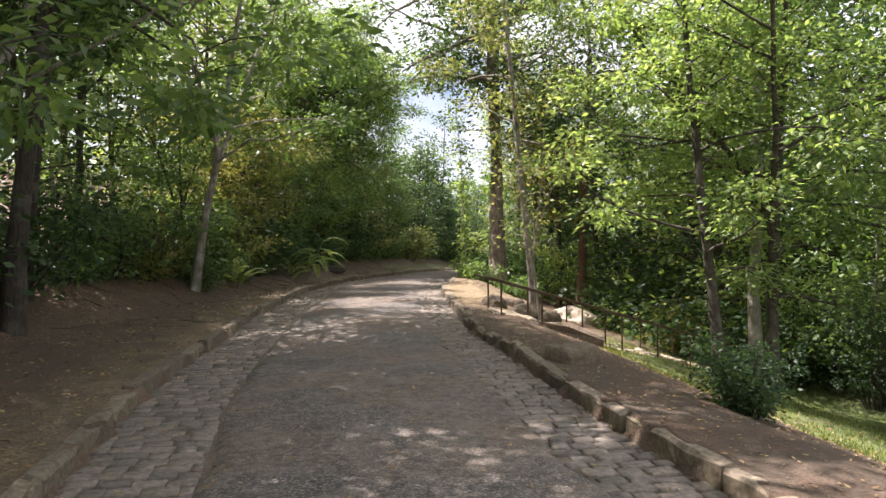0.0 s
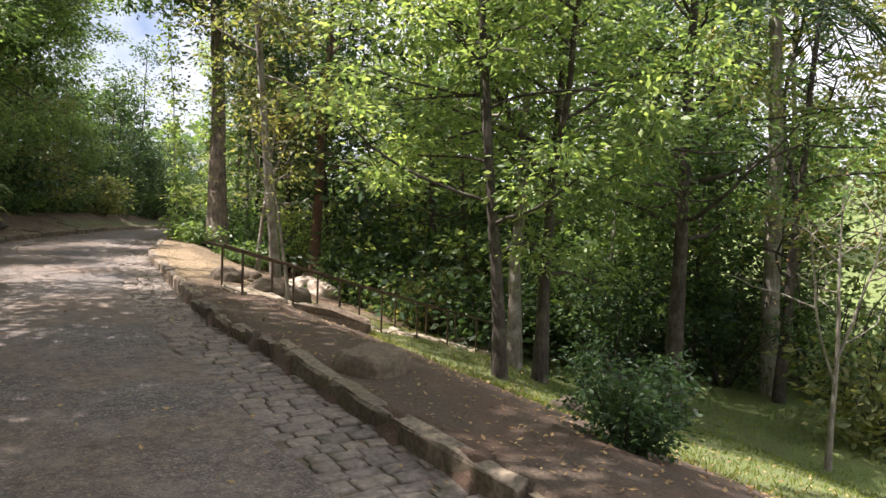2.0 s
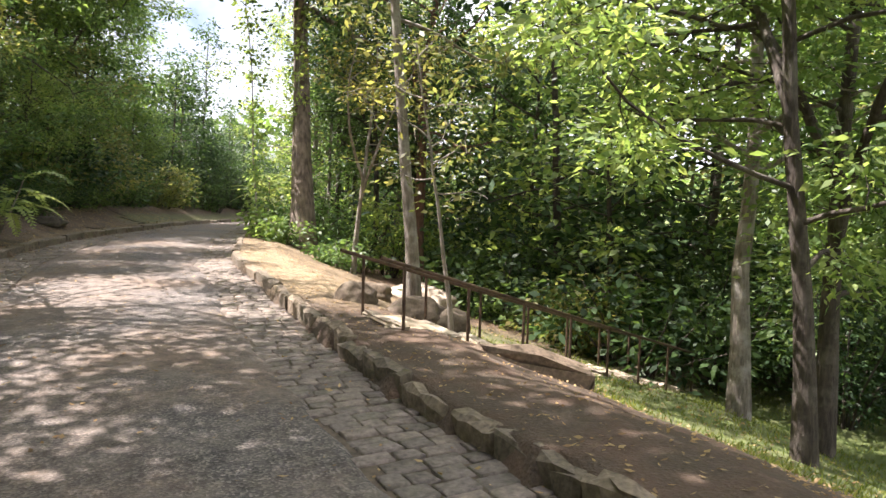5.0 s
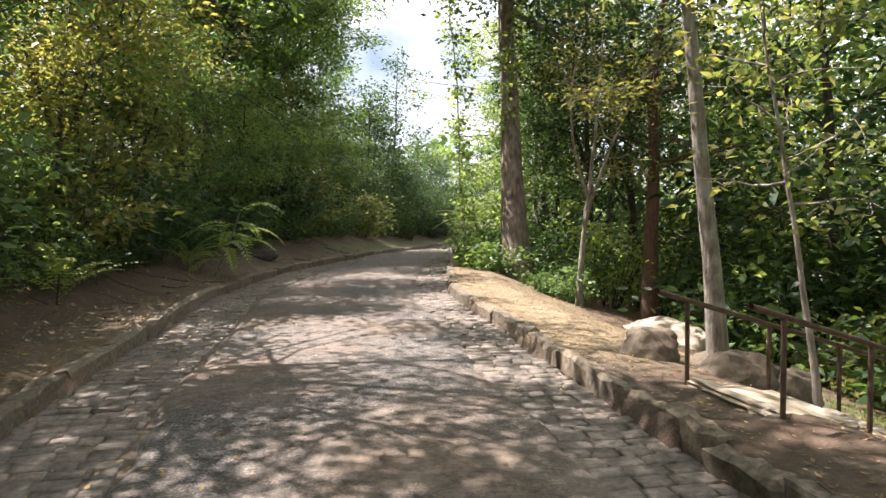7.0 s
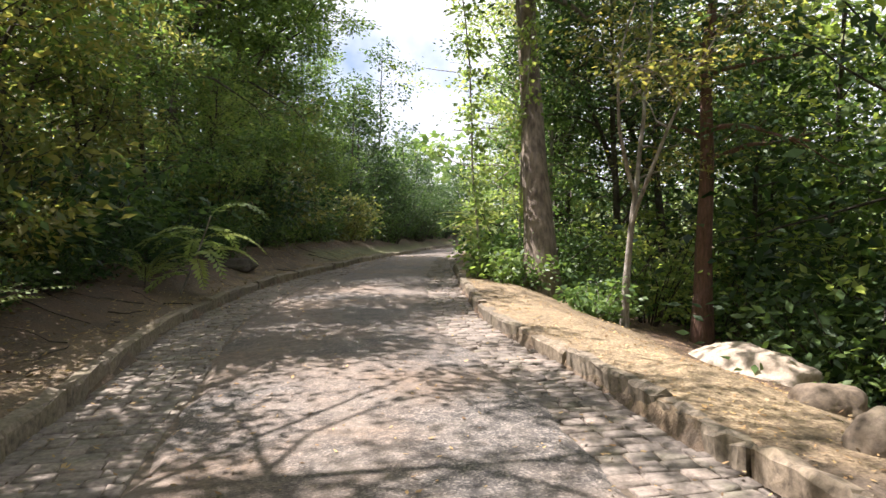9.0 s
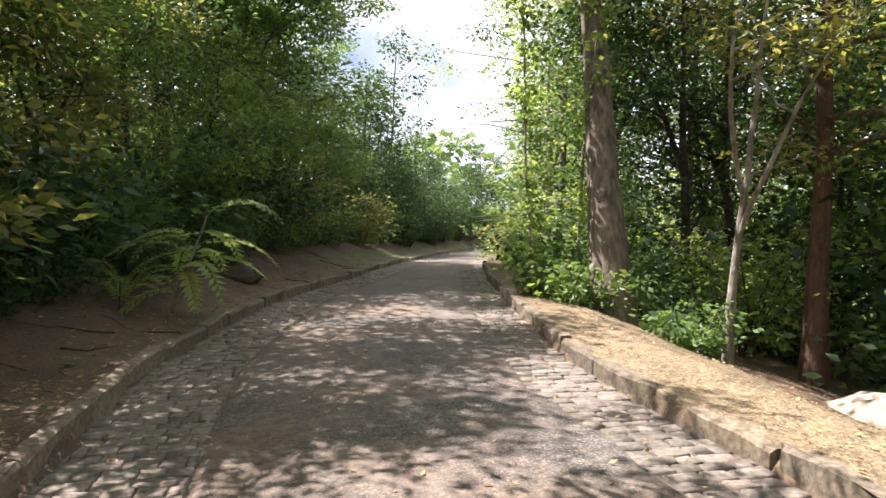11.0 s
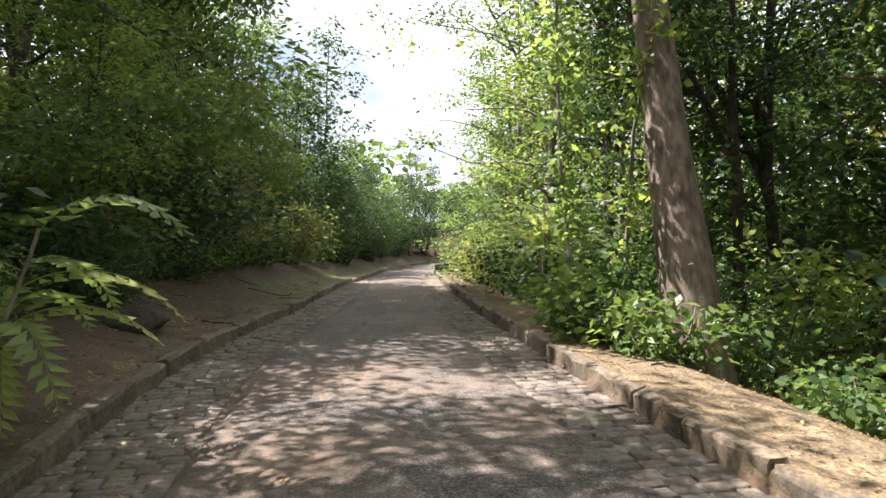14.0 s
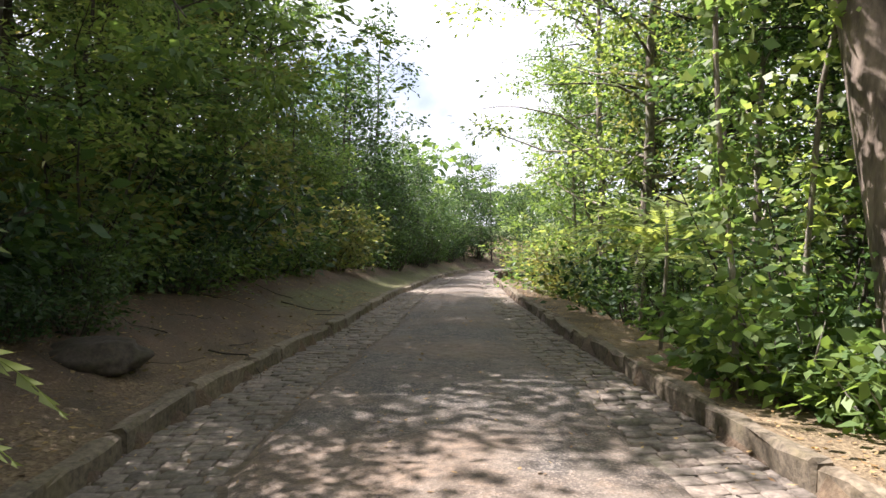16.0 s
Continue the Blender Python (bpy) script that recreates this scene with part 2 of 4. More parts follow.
def ground_z(x, y):
    x, y = np.asarray(x, float), np.asarray(y, float)
    dr, dl = x - XR(y), XL(y) - x
    right = np.interp(dr, [0.0, 1.0, 7.5, 11, 30, 90, 400], [0.15, 0.09, -2.02, -2.35, -2.6, 8, 30])
    right = np.where(dr > 3, right + 0.05 * wave(x, y, 0.9), right + 0.025 * wave(x, y, 1.6))
    right = right - 0.1 * np.exp(-((dr - 3.2) / 1.2) ** 2)
    b = np.interp(y, [0, 11, 16.6, 23.2, 46], [2.3, 2.2, 1.1, 0.5, 0.8])
    left = 0.13 + 0.06 * np.minimum(dl, b) + np.interp(dl - b, [0, 1.2, 4, 30, 90, 400], [0, 0.5, 0.95, 4, 14, 34])
    left = left + (0.03 * wave(x, y, 1.7) + np.clip(dl - b, 0, 1) * 0.08 * wave(x, y, 2.5)) * np.clip(dl, 0, 1)
    return np.where(dr > 0, right, np.where(dl > 0, left, -0.16)) + dip(y)


# ---- building helpers ----


def np_mesh(name, verts, faces, mat, smooth=False):
    me = bpy.data.meshes.new(name)
    v = np.asarray(verts, dtype=np.float32)
    f = np.asarray(faces, dtype=np.int32)
    me.vertices.add(len(v))
    me.vertices.foreach_set("co", v.ravel())
    k = f.shape[1]
    me.loops.add(f.size)
    me.loops.foreach_set("vertex_index", f.ravel())
    me.polygons.add(len(f))
    me.polygons.foreach_set("loop_start", np.arange(0, f.size, k, dtype=np.int32))
    me.update(calc_edges=True)
    if smooth:
        me.polygons.foreach_set("use_smooth", np.ones(len(f), dtype=bool))
    me.materials.append(mat)
    return me


def bm_mesh(name, bm, mat, smooth=False):
    me = bpy.data.meshes.new(name)
    bm.to_mesh(me)
    bm.free()
    if smooth:
        for p in me.polygons:
            p.use_smooth = True
    me.materials.append(mat)
    return me


def part(name, me, parent, label="", m=None):
    ob = new(name, me)
    ob.parent = parent
    if m is not None:
        ob.matrix_basis = m
    return tagged(ob, label)


def grid_faces(nu, nv):
    i = np.arange(nu - 1)[:, None] * nv + np.arange(nv - 1)[None]
    return np.stack([i, i + 1, i + nv + 1, i + nv], -1).reshape(-1, 4)


def tube(path, radii, sides=7, start=0):
    """Rings along a path: vertices and quads."""
    path, radii = np.asarray(path, float), np.asarray(radii, float)
    d = np.gradient(path, axis=0)
    d /= np.linalg.norm(d, axis=1)[:, None] + 1e-9
    ref = np.where(np.abs(d[:, 2:3]) > 0.9, [[1.0, 0, 0]], [[0, 0, 1.0]])
    u = np.cross(d, ref)
    u /= np.linalg.norm(u, axis=1)[:, None] + 1e-9
    w = np.cross(d, u)
    a = np.linspace(0, 2 * np.pi, sides, endpoint=False)
    ring = np.cos(a)[None, :, None] * u[:, None] + np.sin(a)[None, :, None] * w[:, None]
    v = path[:, None] + ring * radii[:, None, None]
    i = np.arange(len(path) - 1)[:, None] * sides + np.arange(sides)[None]
    j = np.arange(len(path) - 1)[:, None] * sides + (np.arange(sides)[None] + 1) % sides
    return v.reshape(-1, 3), np.stack([i, j, j + sides, i + sides], -1).reshape(-1, 4) + start


def tubes(lines, sides=7):
    vs, fs, k = [], [], 0
    for path, radii in lines:
        v, f = tube(path, radii, sides if radii[0] > 0.03 else 4, k)
        vs.append(v)
        fs.append(f)
        k += len(v)
    return np.concatenate(vs), np.concatenate(fs)


def leaf_quads(c, a, nrm, length, width, droop=0.15):
    """One pointed leaf blade for each centre: base, two sides, tip."""
    b = np.cross(a, nrm)
    b /= np.linalg.norm(b, axis=1)[:, None] + 1e-9
    nn = np.cross(b, a)
    L, W = length[:, None], width[:, None]
    base, tip = c, c + a * L - nn * L * droop
    mid = c + a * L * 0.45
    v = np.stack([base, mid + b * W * 0.5, tip, mid - b * W * 0.5], 1).reshape(-1, 3)
    return v, np.arange(len(v)).reshape(-1, 4)


def unit(v):
    return v / (np.linalg.norm(v, axis=-1, keepdims=True) + 1e-9)


def leaf_cloud(rng, centres, per, spread, size, flat=0.6, aspect=0.42):
    """Leaves scattered round twig ends, most of them facing up."""
    c = np.repeat(np.asarray(centres), per, 0)
    off = rng.normal(0, 1, c.shape) * spread * np.repeat(rng.uniform(0.65, 1.3, (len(centres), 1)), per, 0) * np.array([1, 1, 0.5])
    n = len(c)
    a = unit(off * np.array([1, 1, 0.4]) + rng.normal(0, 0.5, c.shape) * spread + [0, 0, -0.12 * spread])
    nr = unit(rng.normal(0, 1 - flat * 0.6, (n, 3)) + [0, 0, flat * 1.6])
    ln = size * rng.uniform(0.6, 1.35, n)
    return leaf_quads(c + off, a, nr, ln, ln * aspect * rng.uniform(0.8, 1.2, n))


def bent(rng, start, direction, length, n, wander, lift=0.0):
    p, d, out = np.array(start, float), unit(np.array(direction, float)), [np.array(start, float)]
    for _ in range(n):
        d = unit(d + rng.normal(0, wander, 3) + [0, 0, lift])
        p = p + d * length / n
        out.append(p.copy())
    return np.array(out)


def along(path, s):
    i = min(int(s * (len(path) - 1)), len(path) - 2)
    f = s * (len(path) - 1) - i
    return path[i] * (1 - f) + path[i + 1] * f


def tree_meshes(seed, height, radius, base, trunk_r, leaf_mat, bark, leaf=0.10, boughs=16, clumps=6, per=26, lean=(0, 0), spread=0.34, droop=0.0, wander=0.05, forks=1, flat=0.6, aspect=0.42, twigs=True):
    """A tapered trunk with limbs, and a crown of separate leaves."""
    rng = np.random.default_rng(seed)
    lines, ends = [], []
    top = np.array([lean[0], lean[1], height * 0.93])
    s = np.linspace(0, 1, 12)[:, None]
    stem = s * top + np.cumsum(rng.normal(0, wander * height / 12, (12, 3)) * [1, 1, 0], 0) * np.clip(s * 3, 0, 1)
    stem[0] = (0, 0, -0.35)
    flare = 1 + 0.5 * np.exp(-s[:, 0] * 14)
    lines.append((stem, trunk_r * flare * (1 - 0.78 * s[:, 0])))
    stems = [stem]
    for _ in range(forks - 1):
        k = rng.uniform(0.22, 0.42)
        a = rng.uniform(0, 6.28)
        fk = bent(rng, along(stem, k), (math.cos(a) * 0.45, math.sin(a) * 0.45, 1), height * (1 - k) * 0.9, 8, 0.08)
        lines.append((fk, np.linspace(trunk_r * 0.62, trunk_r * 0.15, 9)))
        stems.append(fk)
    for i in range(boughs):
        f = (i + rng.uniform(0, 1)) / boughs
        st = stems[i % len(stems)]
        z0 = (base + (0.95 * height - base) * f) / height
        org = along(st, min(0.97, z0))
        a = i * 2.4 + rng.uniform(-0.5, 0.5)
        reach = radius * (1 - 0.55 * abs(f - 0.35) ** 1.2) * rng.uniform(0.65, 1.15)
        up = 0.25 + 0.7 * f + rng.uniform(-0.2, 0.2) - droop
        bo = bent(rng, org, (math.cos(a), math.sin(a), up), reach, 6, 0.16, -0.03 - droop * 0.1)
        r0 = max(0.012, trunk_r * 0.34 * (1 - 0.6 * f))
        lines.append((bo, np.linspace(r0, r0 * 0.25, 7)))
        for k in range(clumps):
            q = along(bo, rng.uniform(0.3, 1.0))
            tw = bent(rng, q, rng.normal(0, 1, 3) * [1, 1, 0.5], reach * rng.uniform(0.14, 0.4), 3, 0.25, 0.02 - droop * 0.2)
            if twigs:
                lines.append((tw, np.linspace(r0 * 0.3, 0.004, 4)))
            ends.append(tw[-1])
    tv, tf = tubes(lines, 9 if trunk_r > 0.2 else 7)
    lv, lf = leaf_cloud(rng, ends, per, spread, leaf, flat, aspect)
    return np_mesh("trunk", tv, tf, bark, True), np_mesh("crown", lv, lf, leaf_mat)


def shrub_meshes(seed, height, radius, leaf_mat, bark, leaf=0.09, stems=9, per=30, spread=0.22, flat=0.45, aspect=0.42, thick=0.022):
    rng = np.random.default_rng(seed)
    lines, ends = [], []
    for i in range(stems):
        a = i * 2.4 + rng.uniform(-0.4, 0.4)
        r = radius * math.sqrt(rng.uniform(0.05, 1))
        st = bent(rng, (0.12 * math.cos(a), 0.12 * math.sin(a), -0.15), (r * math.cos(a), r * math.sin(a), height * rng.uniform(0.6, 1.1)), height * rng.uniform(0.75, 1.15), 6, 0.14)
        lines.append((st[::2], np.linspace(thick, 0.005, 4)))
        for _ in range(6):
            q = along(st, rng.uniform(0.15, 1))
            tw = bent(rng, q, (math.cos(a + rng.normal(0, 1.2)), math.sin(a + rng.normal(0, 1.2)), rng.uniform(-0.1, 0.7)), radius * rng.uniform(0.2, 0.55), 3, 0.2)
            if i % 3 == 0:
                lines.append((tw, np.linspace(0.008, 0.003, 4)))
            ends.append(tw[-1])
    tv, tf = tubes(lines, 4)
    lv, lf = leaf_cloud(rng, ends, per, spread, leaf, flat, aspect)
    lv[:, 2] = np.maximum(lv[:, 2], 0.0)
    return np_mesh("stem", tv, tf, bark, True), np_mesh("foliage", lv, lf, leaf_mat)


def plant(name, meshes, parts, m, label, category, group=""):
    ob = new(name)
    ob.empty_display_size = 0.2
    ob.matrix_basis = m
    for me, nm in zip(meshes, [*parts, *[parts[-1]] * 40]):
        part(nm, me, ob)
    return tagged(ob, label, category, group)


def on_ground(x, y, turn=0.0, size=1.0, sink=0.03):
    return Matrix.Translation((x, y, float(ground_z(x, y)) - sink)) @ Matrix.Rotation(turn, 4, "Z") @ Matrix.Scale(size, 4)



def frond_lines(rng, start, direction, length, pairs, leaflet, width, sag, r0=0.008, hang=0.25):
    """An arching feather leaf: its rib, and leaflets in pairs along it."""
    rib = [np.array(start, float)]
    d = unit(np.array(direction, float))
    for _ in range(9):
        d = unit(d + [0, 0, -sag])
        rib.append(rib[-1] + d * length / 9)
    rib = np.array(rib)
    t = np.repeat(np.linspace(0.12, 1.0, pairs), 2)
    c = np.array([along(rib, min(k, 0.999)) for k in t])
    fwd = unit(np.array([along(rib, min(k + 0.05, 1.0)) - along(rib, max(k - 0.05, 0)) for k in t]))
    side = unit(np.cross(fwd, [0, 0, 1.0])) * np.tile([1, -1], pairs)[:, None]
    a = unit(side + fwd * 0.6 + [0, 0, -hang] + rng.normal(0, 0.08, c.shape))
    ln = leaflet * np.sin(np.clip(t * 0.8 + 0.18, 0, 1) * np.pi) ** 0.5 * rng.uniform(0.85, 1.1, len(t))
    nr = unit(np.cross(fwd, side) * np.tile([1, -1], pairs)[:, None] + rng.normal(0, 0.15, c.shape))
    v, f = leaf_quads(c, a, nr, ln, ln * width, 0.15 + 0.3 * hang)
    rib = np.concatenate([rib[:1], c[::2]])
    return (rib, np.linspace(r0, 0.002, len(rib))), v, f


def feather_plant(seed, height, fronds, length, pairs, leaflet, width, sag, mat, bark, up=0.6, stem_r=0.02, spread_top=0.1, lean=(0, 0), hang=0.25):
    """A stem with a head of feather leaves: fern, palm or young tree."""
    rng = np.random.default_rng(seed)
    stem = bent(rng, (0, 0, -0.2), (lean[0], lean[1], height), math.hypot(height + 0.2, *lean), 8, 0.03)
    tv, tf = tube(stem, np.linspace(stem_r * 1.25, stem_r * 0.7, 9), 7)
    out = [np_mesh("stem", tv, tf, bark, True)]
    for i in range(fronds):
        a = i * 2.4 + rng.uniform(-0.3, 0.3)
        org = along(stem, 1 - spread_top * rng.uniform(0, 1))
        line, v, f = frond_lines(rng, org, (math.cos(a), math.sin(a), up + rng.uniform(-0.4, 0.4)), length * rng.uniform(0.75, 1.15), pairs, leaflet, width, sag, max(0.004, stem_r * 0.25), hang)
        rv, rf = tube(*line, 4)
        k = np.arange(len(f))
        blades = len(rv) + np.stack([3 * k, 3 * k, 3 * k + 1, 3 * k + 2], -1)
        blades[:, 0] = 4 * (1 + k // 2) + 2 * (k % 2)
        out.append(np_mesh("frond", np.concatenate([rv, v.reshape(-1, 4, 3)[:, 1:].reshape(-1, 3)]), np.concatenate([rf, blades]), mat))
    return out


# ---- ground: one sheet to the horizon ----


def axis_lines(fine_a, fine_b, step, far):
    mid = np.arange(fine_a, fine_b, step)
    grow = np.cumsum(step * 1.18 ** np.arange(1, 60))
    grow = grow[grow < far]
    return np.concatenate([(fine_a - grow)[::-1], mid, fine_b + grow])


gx, gy = axis_lines(-9.0, 9.5, 0.13, 700), axis_lines(-3.0, 39.0, 0.16, 900)
GX, GY = np.meshgrid(gx, gy, indexing="ij")
GZ = ground_z(GX, np.clip(GY, -60, 90))
ground_me = np_mesh("ground", np.stack([GX, GY, GZ], -1).reshape(-1, 3), grid_faces(len(gx), len(gy)), GROUND, True)
ground_me.flip_normals()
dr, dl = GX - XR(GY), XL(GY) - GX
cover = np.zeros((*GX.shape, 4), dtype=np.float32)
cover[..., 0] = np.where(dr > 0, np.interp(GY, [13.3, 15.5, 34], [0, 0.8, 0.25]) * np.interp(dr, [0, 0.3, 2.8, 3.6], [0.5, 1, 0.9, 0]), np.interp(dl, [0, 0.3, 0.8, 1.2], [0.2, 0.35, 0.2, 0]) * (dl > 0))
cover[..., 1] = np.where(dr > 0, np.maximum(np.interp(dr, [2.2, 3.2, 12, 40], [0, 0.75, 0.9, 0.9]) * np.interp(GY, [14.5, 19], [1, 0]), np.interp(dr, [9, 14], [0, 1])), np.interp(GY, [30, 33], [0, 0.45]) * np.interp(dl, [0, 0.3, 1.2, 1.6], [0, 1, 1, 0]))
cover[..., 2] = np.where(dr > 0, np.maximum(np.interp(dr, [2.6, 3.6, 9, 14], [0, 0.95, 0.95, 0]) * np.interp(GY, [15, 19], [0, 1]), 0), np.interp(dl, [1.2, 3.0], [0.15, 0.95]))
cover[..., 3] = 1
att = ground_me.color_attributes.new("cover", "FLOAT_COLOR", "POINT")
att.data.foreach_set("color", cover.reshape(-1))
tagged(new("ground", ground_me), "brown dirt verge, leaf litter and sloping green lawn", "ground", kind="structure")

# ---- road ----
ry = np.arange(-30, 88, 0.14)
rs = np.linspace(0, 1, 31)
GUT_R, GUT_L = 0.64, 0.84
ra = XL(ry) + KERB_W * 0 + GUT_L + 0.05 * np.sin(ry * 2.3) * np.sin(ry * 0.7 + 1) + 0.025 * np.sin(ry * 7.1)
rb = XR(ry) - GUT_R + 0.06 * np.sin(ry * 1.9 + 2) * np.sin(ry * 0.53) + 0.025 * np.sin(ry * 6.3 + 1)
RX = ra[:, None] * (1 - rs) + rb[:, None] * rs
RY = np.repeat(ry[:, None], len(rs), 1)
RZ = 0.012 + 0.035 * (1 - (2 * rs - 1) ** 2)[None] + 0.006 * wave(RX, RY, 2.2)
RZ[:, 0] = RZ[:, -1] = -0.03
RZ += dip(RY)
road_me = np_mesh("road", np.stack([RX, RY, RZ], -1).reshape(-1, 3), grid_faces(len(ry), len(rs)), ASPHALT, True)
road_me.flip_normals()
tagged(new("road", road_me), "worn grey asphalt road with sandy brown patches", "road", kind="structure")


def strip(name, inner, outer, z, mat, label, category):
    y = np.arange(-30, 88, 0.3)
    s = np.linspace(0, 1, 5)
    X = inner(y)[:, None] * (1 - s) + outer(y)[:, None] * s
    v = np.stack([X, np.repeat(y[:, None], 5, 1), np.repeat(z + dip(y)[:, None], 5, 1)], -1).reshape(-1, 3)
    me = np_mesh(name, v, grid_faces(len(y), 5), mat)
    me.flip_normals()
    return tagged(new(name, me), label, category, kind="structure")


pave_r = strip("pavement_right", lambda y: XR(y) - GUT_R - 0.12, lambda y: XR(y) + 0.05, -0.018, BED, "gutter strip of grey stone setts beside the kerb", "pavement")
pave_l = strip("pavement_left", lambda y: XL(y) - 0.05, lambda y: XL(y) + GUT_L + 0.12, -0.018, BED, "gutter strip of worn stone setts along the kerb", "pavement")

# ---- kerb stones ----


def kerb_mesh(seed, length, rough):
    """A rough-hewn block: top and road face uneven, edges worn."""
    rng = np.random.default_rng(seed)
    bm = bmesh.new()
    bmesh.ops.create_cube(bm, size=1)
    bmesh.ops.scale(bm, vec=(KERB_W, length, KERB_H + 0.2), verts=bm.verts)
    bmesh.ops.bevel(bm, geom=bm.edges[:], offset=0.02 + 0.012 * rough, segments=1, affect="EDGES")
    bmesh.ops.subdivide_edges(bm, edges=[e for e in bm.edges if abs((e.verts[0].co - e.verts[1].co).y) > length * 0.4], cuts=3)
    for v in bm.verts:
        v.co += Vector(rng.normal(0, 0.007 + 0.009 * rough, 3))
        v.co.z -= (KERB_H + 0.2) / 2 - KERB_H
    return bm_mesh("kerb_stone", bm, KERB)


def lay_kerb(name, edge, side, spans, label):
    """Blocks of the given lengths laid end to end along the road's edge."""
    root = tagged(new(name), label, "kerb", kind="structure")
    rng = random.Random(len(name) + side)
    meshes = {}
    y = -8.0
    while y < 66:
        long, rough = [(a, b) for lim, a, b in spans if y < lim][0]
        length = long * rng.choice([0.8, 0.9, 1.0, 1.1, 1.25])
        key = (round(length, 2), rough, rng.randrange(2))
        if key not in meshes:
            meshes[key] = kerb_mesh(len(meshes) * 7 + side + 11, length - 0.015, rough)
        yc = y + length / 2
        ang = math.atan2(float(edge(yc - 0.3) - edge(yc + 0.3)), 0.6)
        m = pose(float(edge(yc)) + side * (KERB_W / 2 + rng.uniform(-0.012, 0.012) * (1 + rough)), yc, float(dip(yc)) + rng.uniform(-0.02, 0.012) * (1 + rough), rng.uniform(-1, 1), rng.uniform(-1.5, 1.5) * (1 + rough * 0.6), math.degrees(ang) + rng.uniform(-1, 1))
        part("kerb_stone", meshes[key], root, m=m)
        y += length
    return root


lay_kerb("kerb_right", XR, 1, [(7.6, 1.0, 0.25), (16.0, 0.56, 0.9), (99, 1.05, 0.45)], "row of rough worn granite kerb stones")
lay_kerb("kerb_left", XL, -1, [(99, 1.0, 0.35)], "long low kerb of brown weathered stone blocks")

# ---- handrails and steps down the slope ----


def pipe(name, path, r, mat, parent, sides=8):
    v, f = tube(path, [r] * len(path), sides)
    me = np_mesh(name, v, f, mat, True)
    return part(name, me, parent)


STAIR = [(1.04, 12.97), (2.5, 13.45), (4.1, 14.15), (5.6, 14.85), (7.2, 15.6)]


def stair_point(s):
    p = along(np.array(STAIR), s)
    return p[0], p[1]


def handrail(offset, first_post, label):
    root = tagged(new("handrail"), label, "handrail", "handrails of the steps")
    spots = [stair_point(first_post + (1 - first_post) * k / 7) for k in range(8)]
    x0, x1 = spots[0][0], spots[-1][0]
    z0, z1 = float(ground_z(x0, spots[0][1] + offset)) + 0.64, float(ground_z(x1, spots[-1][1] + offset)) + 0.7
    tops = []
    for x, y in spots:
        y += offset
        z, top = float(ground_z(x, y)), z0 + (z1 - z0) * (x - x0) / (x1 - x0)
        tops.append((x, y, top))
        pipe("post", [(x, y, z - 0.15), (x, y, (z + top) / 2), (x, y, top - 0.01)], 0.018, RAIL, root)
    a, b = Vector(tops[0]), Vector(tops[1])
    pre = a - (b - a).normalized() * 0.3
    pipe("rail", [tuple(pre)] + tops, 0.02, RAIL, root)
    return root


handrail(-0.48, 0.03, "thin rusty brown metal handrail with upright posts")
handrail(0.48, 0.0, "thin rusty brown handrail beside the sandy steps")


def block(name, size, mat, m, label, category, group="", rough=0.02, seed=1):
    rng = np.random.default_rng(seed)
    bm = bmesh.new()
    bmesh.ops.create_cube(bm, size=1)
    bmesh.ops.scale(bm, vec=size, verts=bm.verts)
    bmesh.ops.bevel(bm, geom=bm.edges[:], offset=min(size) * 0.16, segments=2, affect="EDGES")
    bmesh.ops.subdivide_edges(bm, edges=bm.edges[:], cuts=1)
    for v in bm.verts:
        v.co += Vector(rng.normal(0, rough, 3))
    ob = new(name, bm_mesh(name, bm, mat))
    ob.matrix_basis = m
    return tagged(ob, label, category, group)




def sand_path():
    """The trodden path between the handrails, laid on the slope."""
    s = np.linspace(0, 1, 60)
    mid = np.array([stair_point(k) for k in s])
    w = np.linspace(-0.5, 0.5, 9)
    X = np.repeat(mid[:, :1], 9, 1) + 0.06 * wave(mid[:, :1] * 3, w[None] * 9, 1.0)
    Y = mid[:, 1:] + w[None] * (1 + 0.12 * np.sin(s * 19))[:, None]
    Z = ground_z(X, Y) + 0.03 - 0.09 * np.abs(w)[None] ** 3 * 8
    me = np_mesh("path", np.stack([X, Y, Z], -1).reshape(-1, 3), grid_faces(60, 9), SAND, True)
    tagged(new("path", me), "pale sandy footpath down the slope between handrails", "path", kind="structure")


sand_path()
for k in range(9):
    x, y = stair_point(0.02 + k * 0.11)
    block("stone_step", (0.2, 0.9, 0.16), CONCRETE, pose(x, y, float(ground_z(x, y)) - 0.04, 0, 4, 5 + 12 * k / 9), "flat sandy stone step set in the slope", "step", "steps down the slope", 0.012, k)
block("stone_slab", (1.25, 0.4, 0.4), ROCK, pose(2.35, 12.01, -0.27, 0, 11, -8), "dark flat-topped stone block edging the steps", "stone block", "", 0.03, 5)


def terrace(x, y, z):
    """A low round platform with a raised rim."""
    bm = bmesh.new()
    ring = []
    for r, h in ((1.25, -0.5), (1.22, 0.16), (1.0, 0.17), (0.96, 0.06), (0.3, 0.05)):
        ring.append([bm.verts.new((r * math.cos(a) * (1 + 0.02 * math.sin(5 * a)), r * math.sin(a), h + 0.012 * math.sin(7 * a + r))) for a in np.linspace(0, 2 * math.pi, 28, endpoint=False)])
    for a, b in zip(ring, ring[1:]):
        for k in range(28):
            bm.faces.new((a[k], a[(k + 1) % 28], b[(k + 1) % 28], b[k]))
    bm.faces.new(ring[-1])
    ob = new("stone_terrace", bm_mesh("stone_terrace", bm, ROCK))
    ob.matrix_basis = pose(x, y, z)
    return tagged(ob, "low round brown stone terrace below the steps", "terrace")


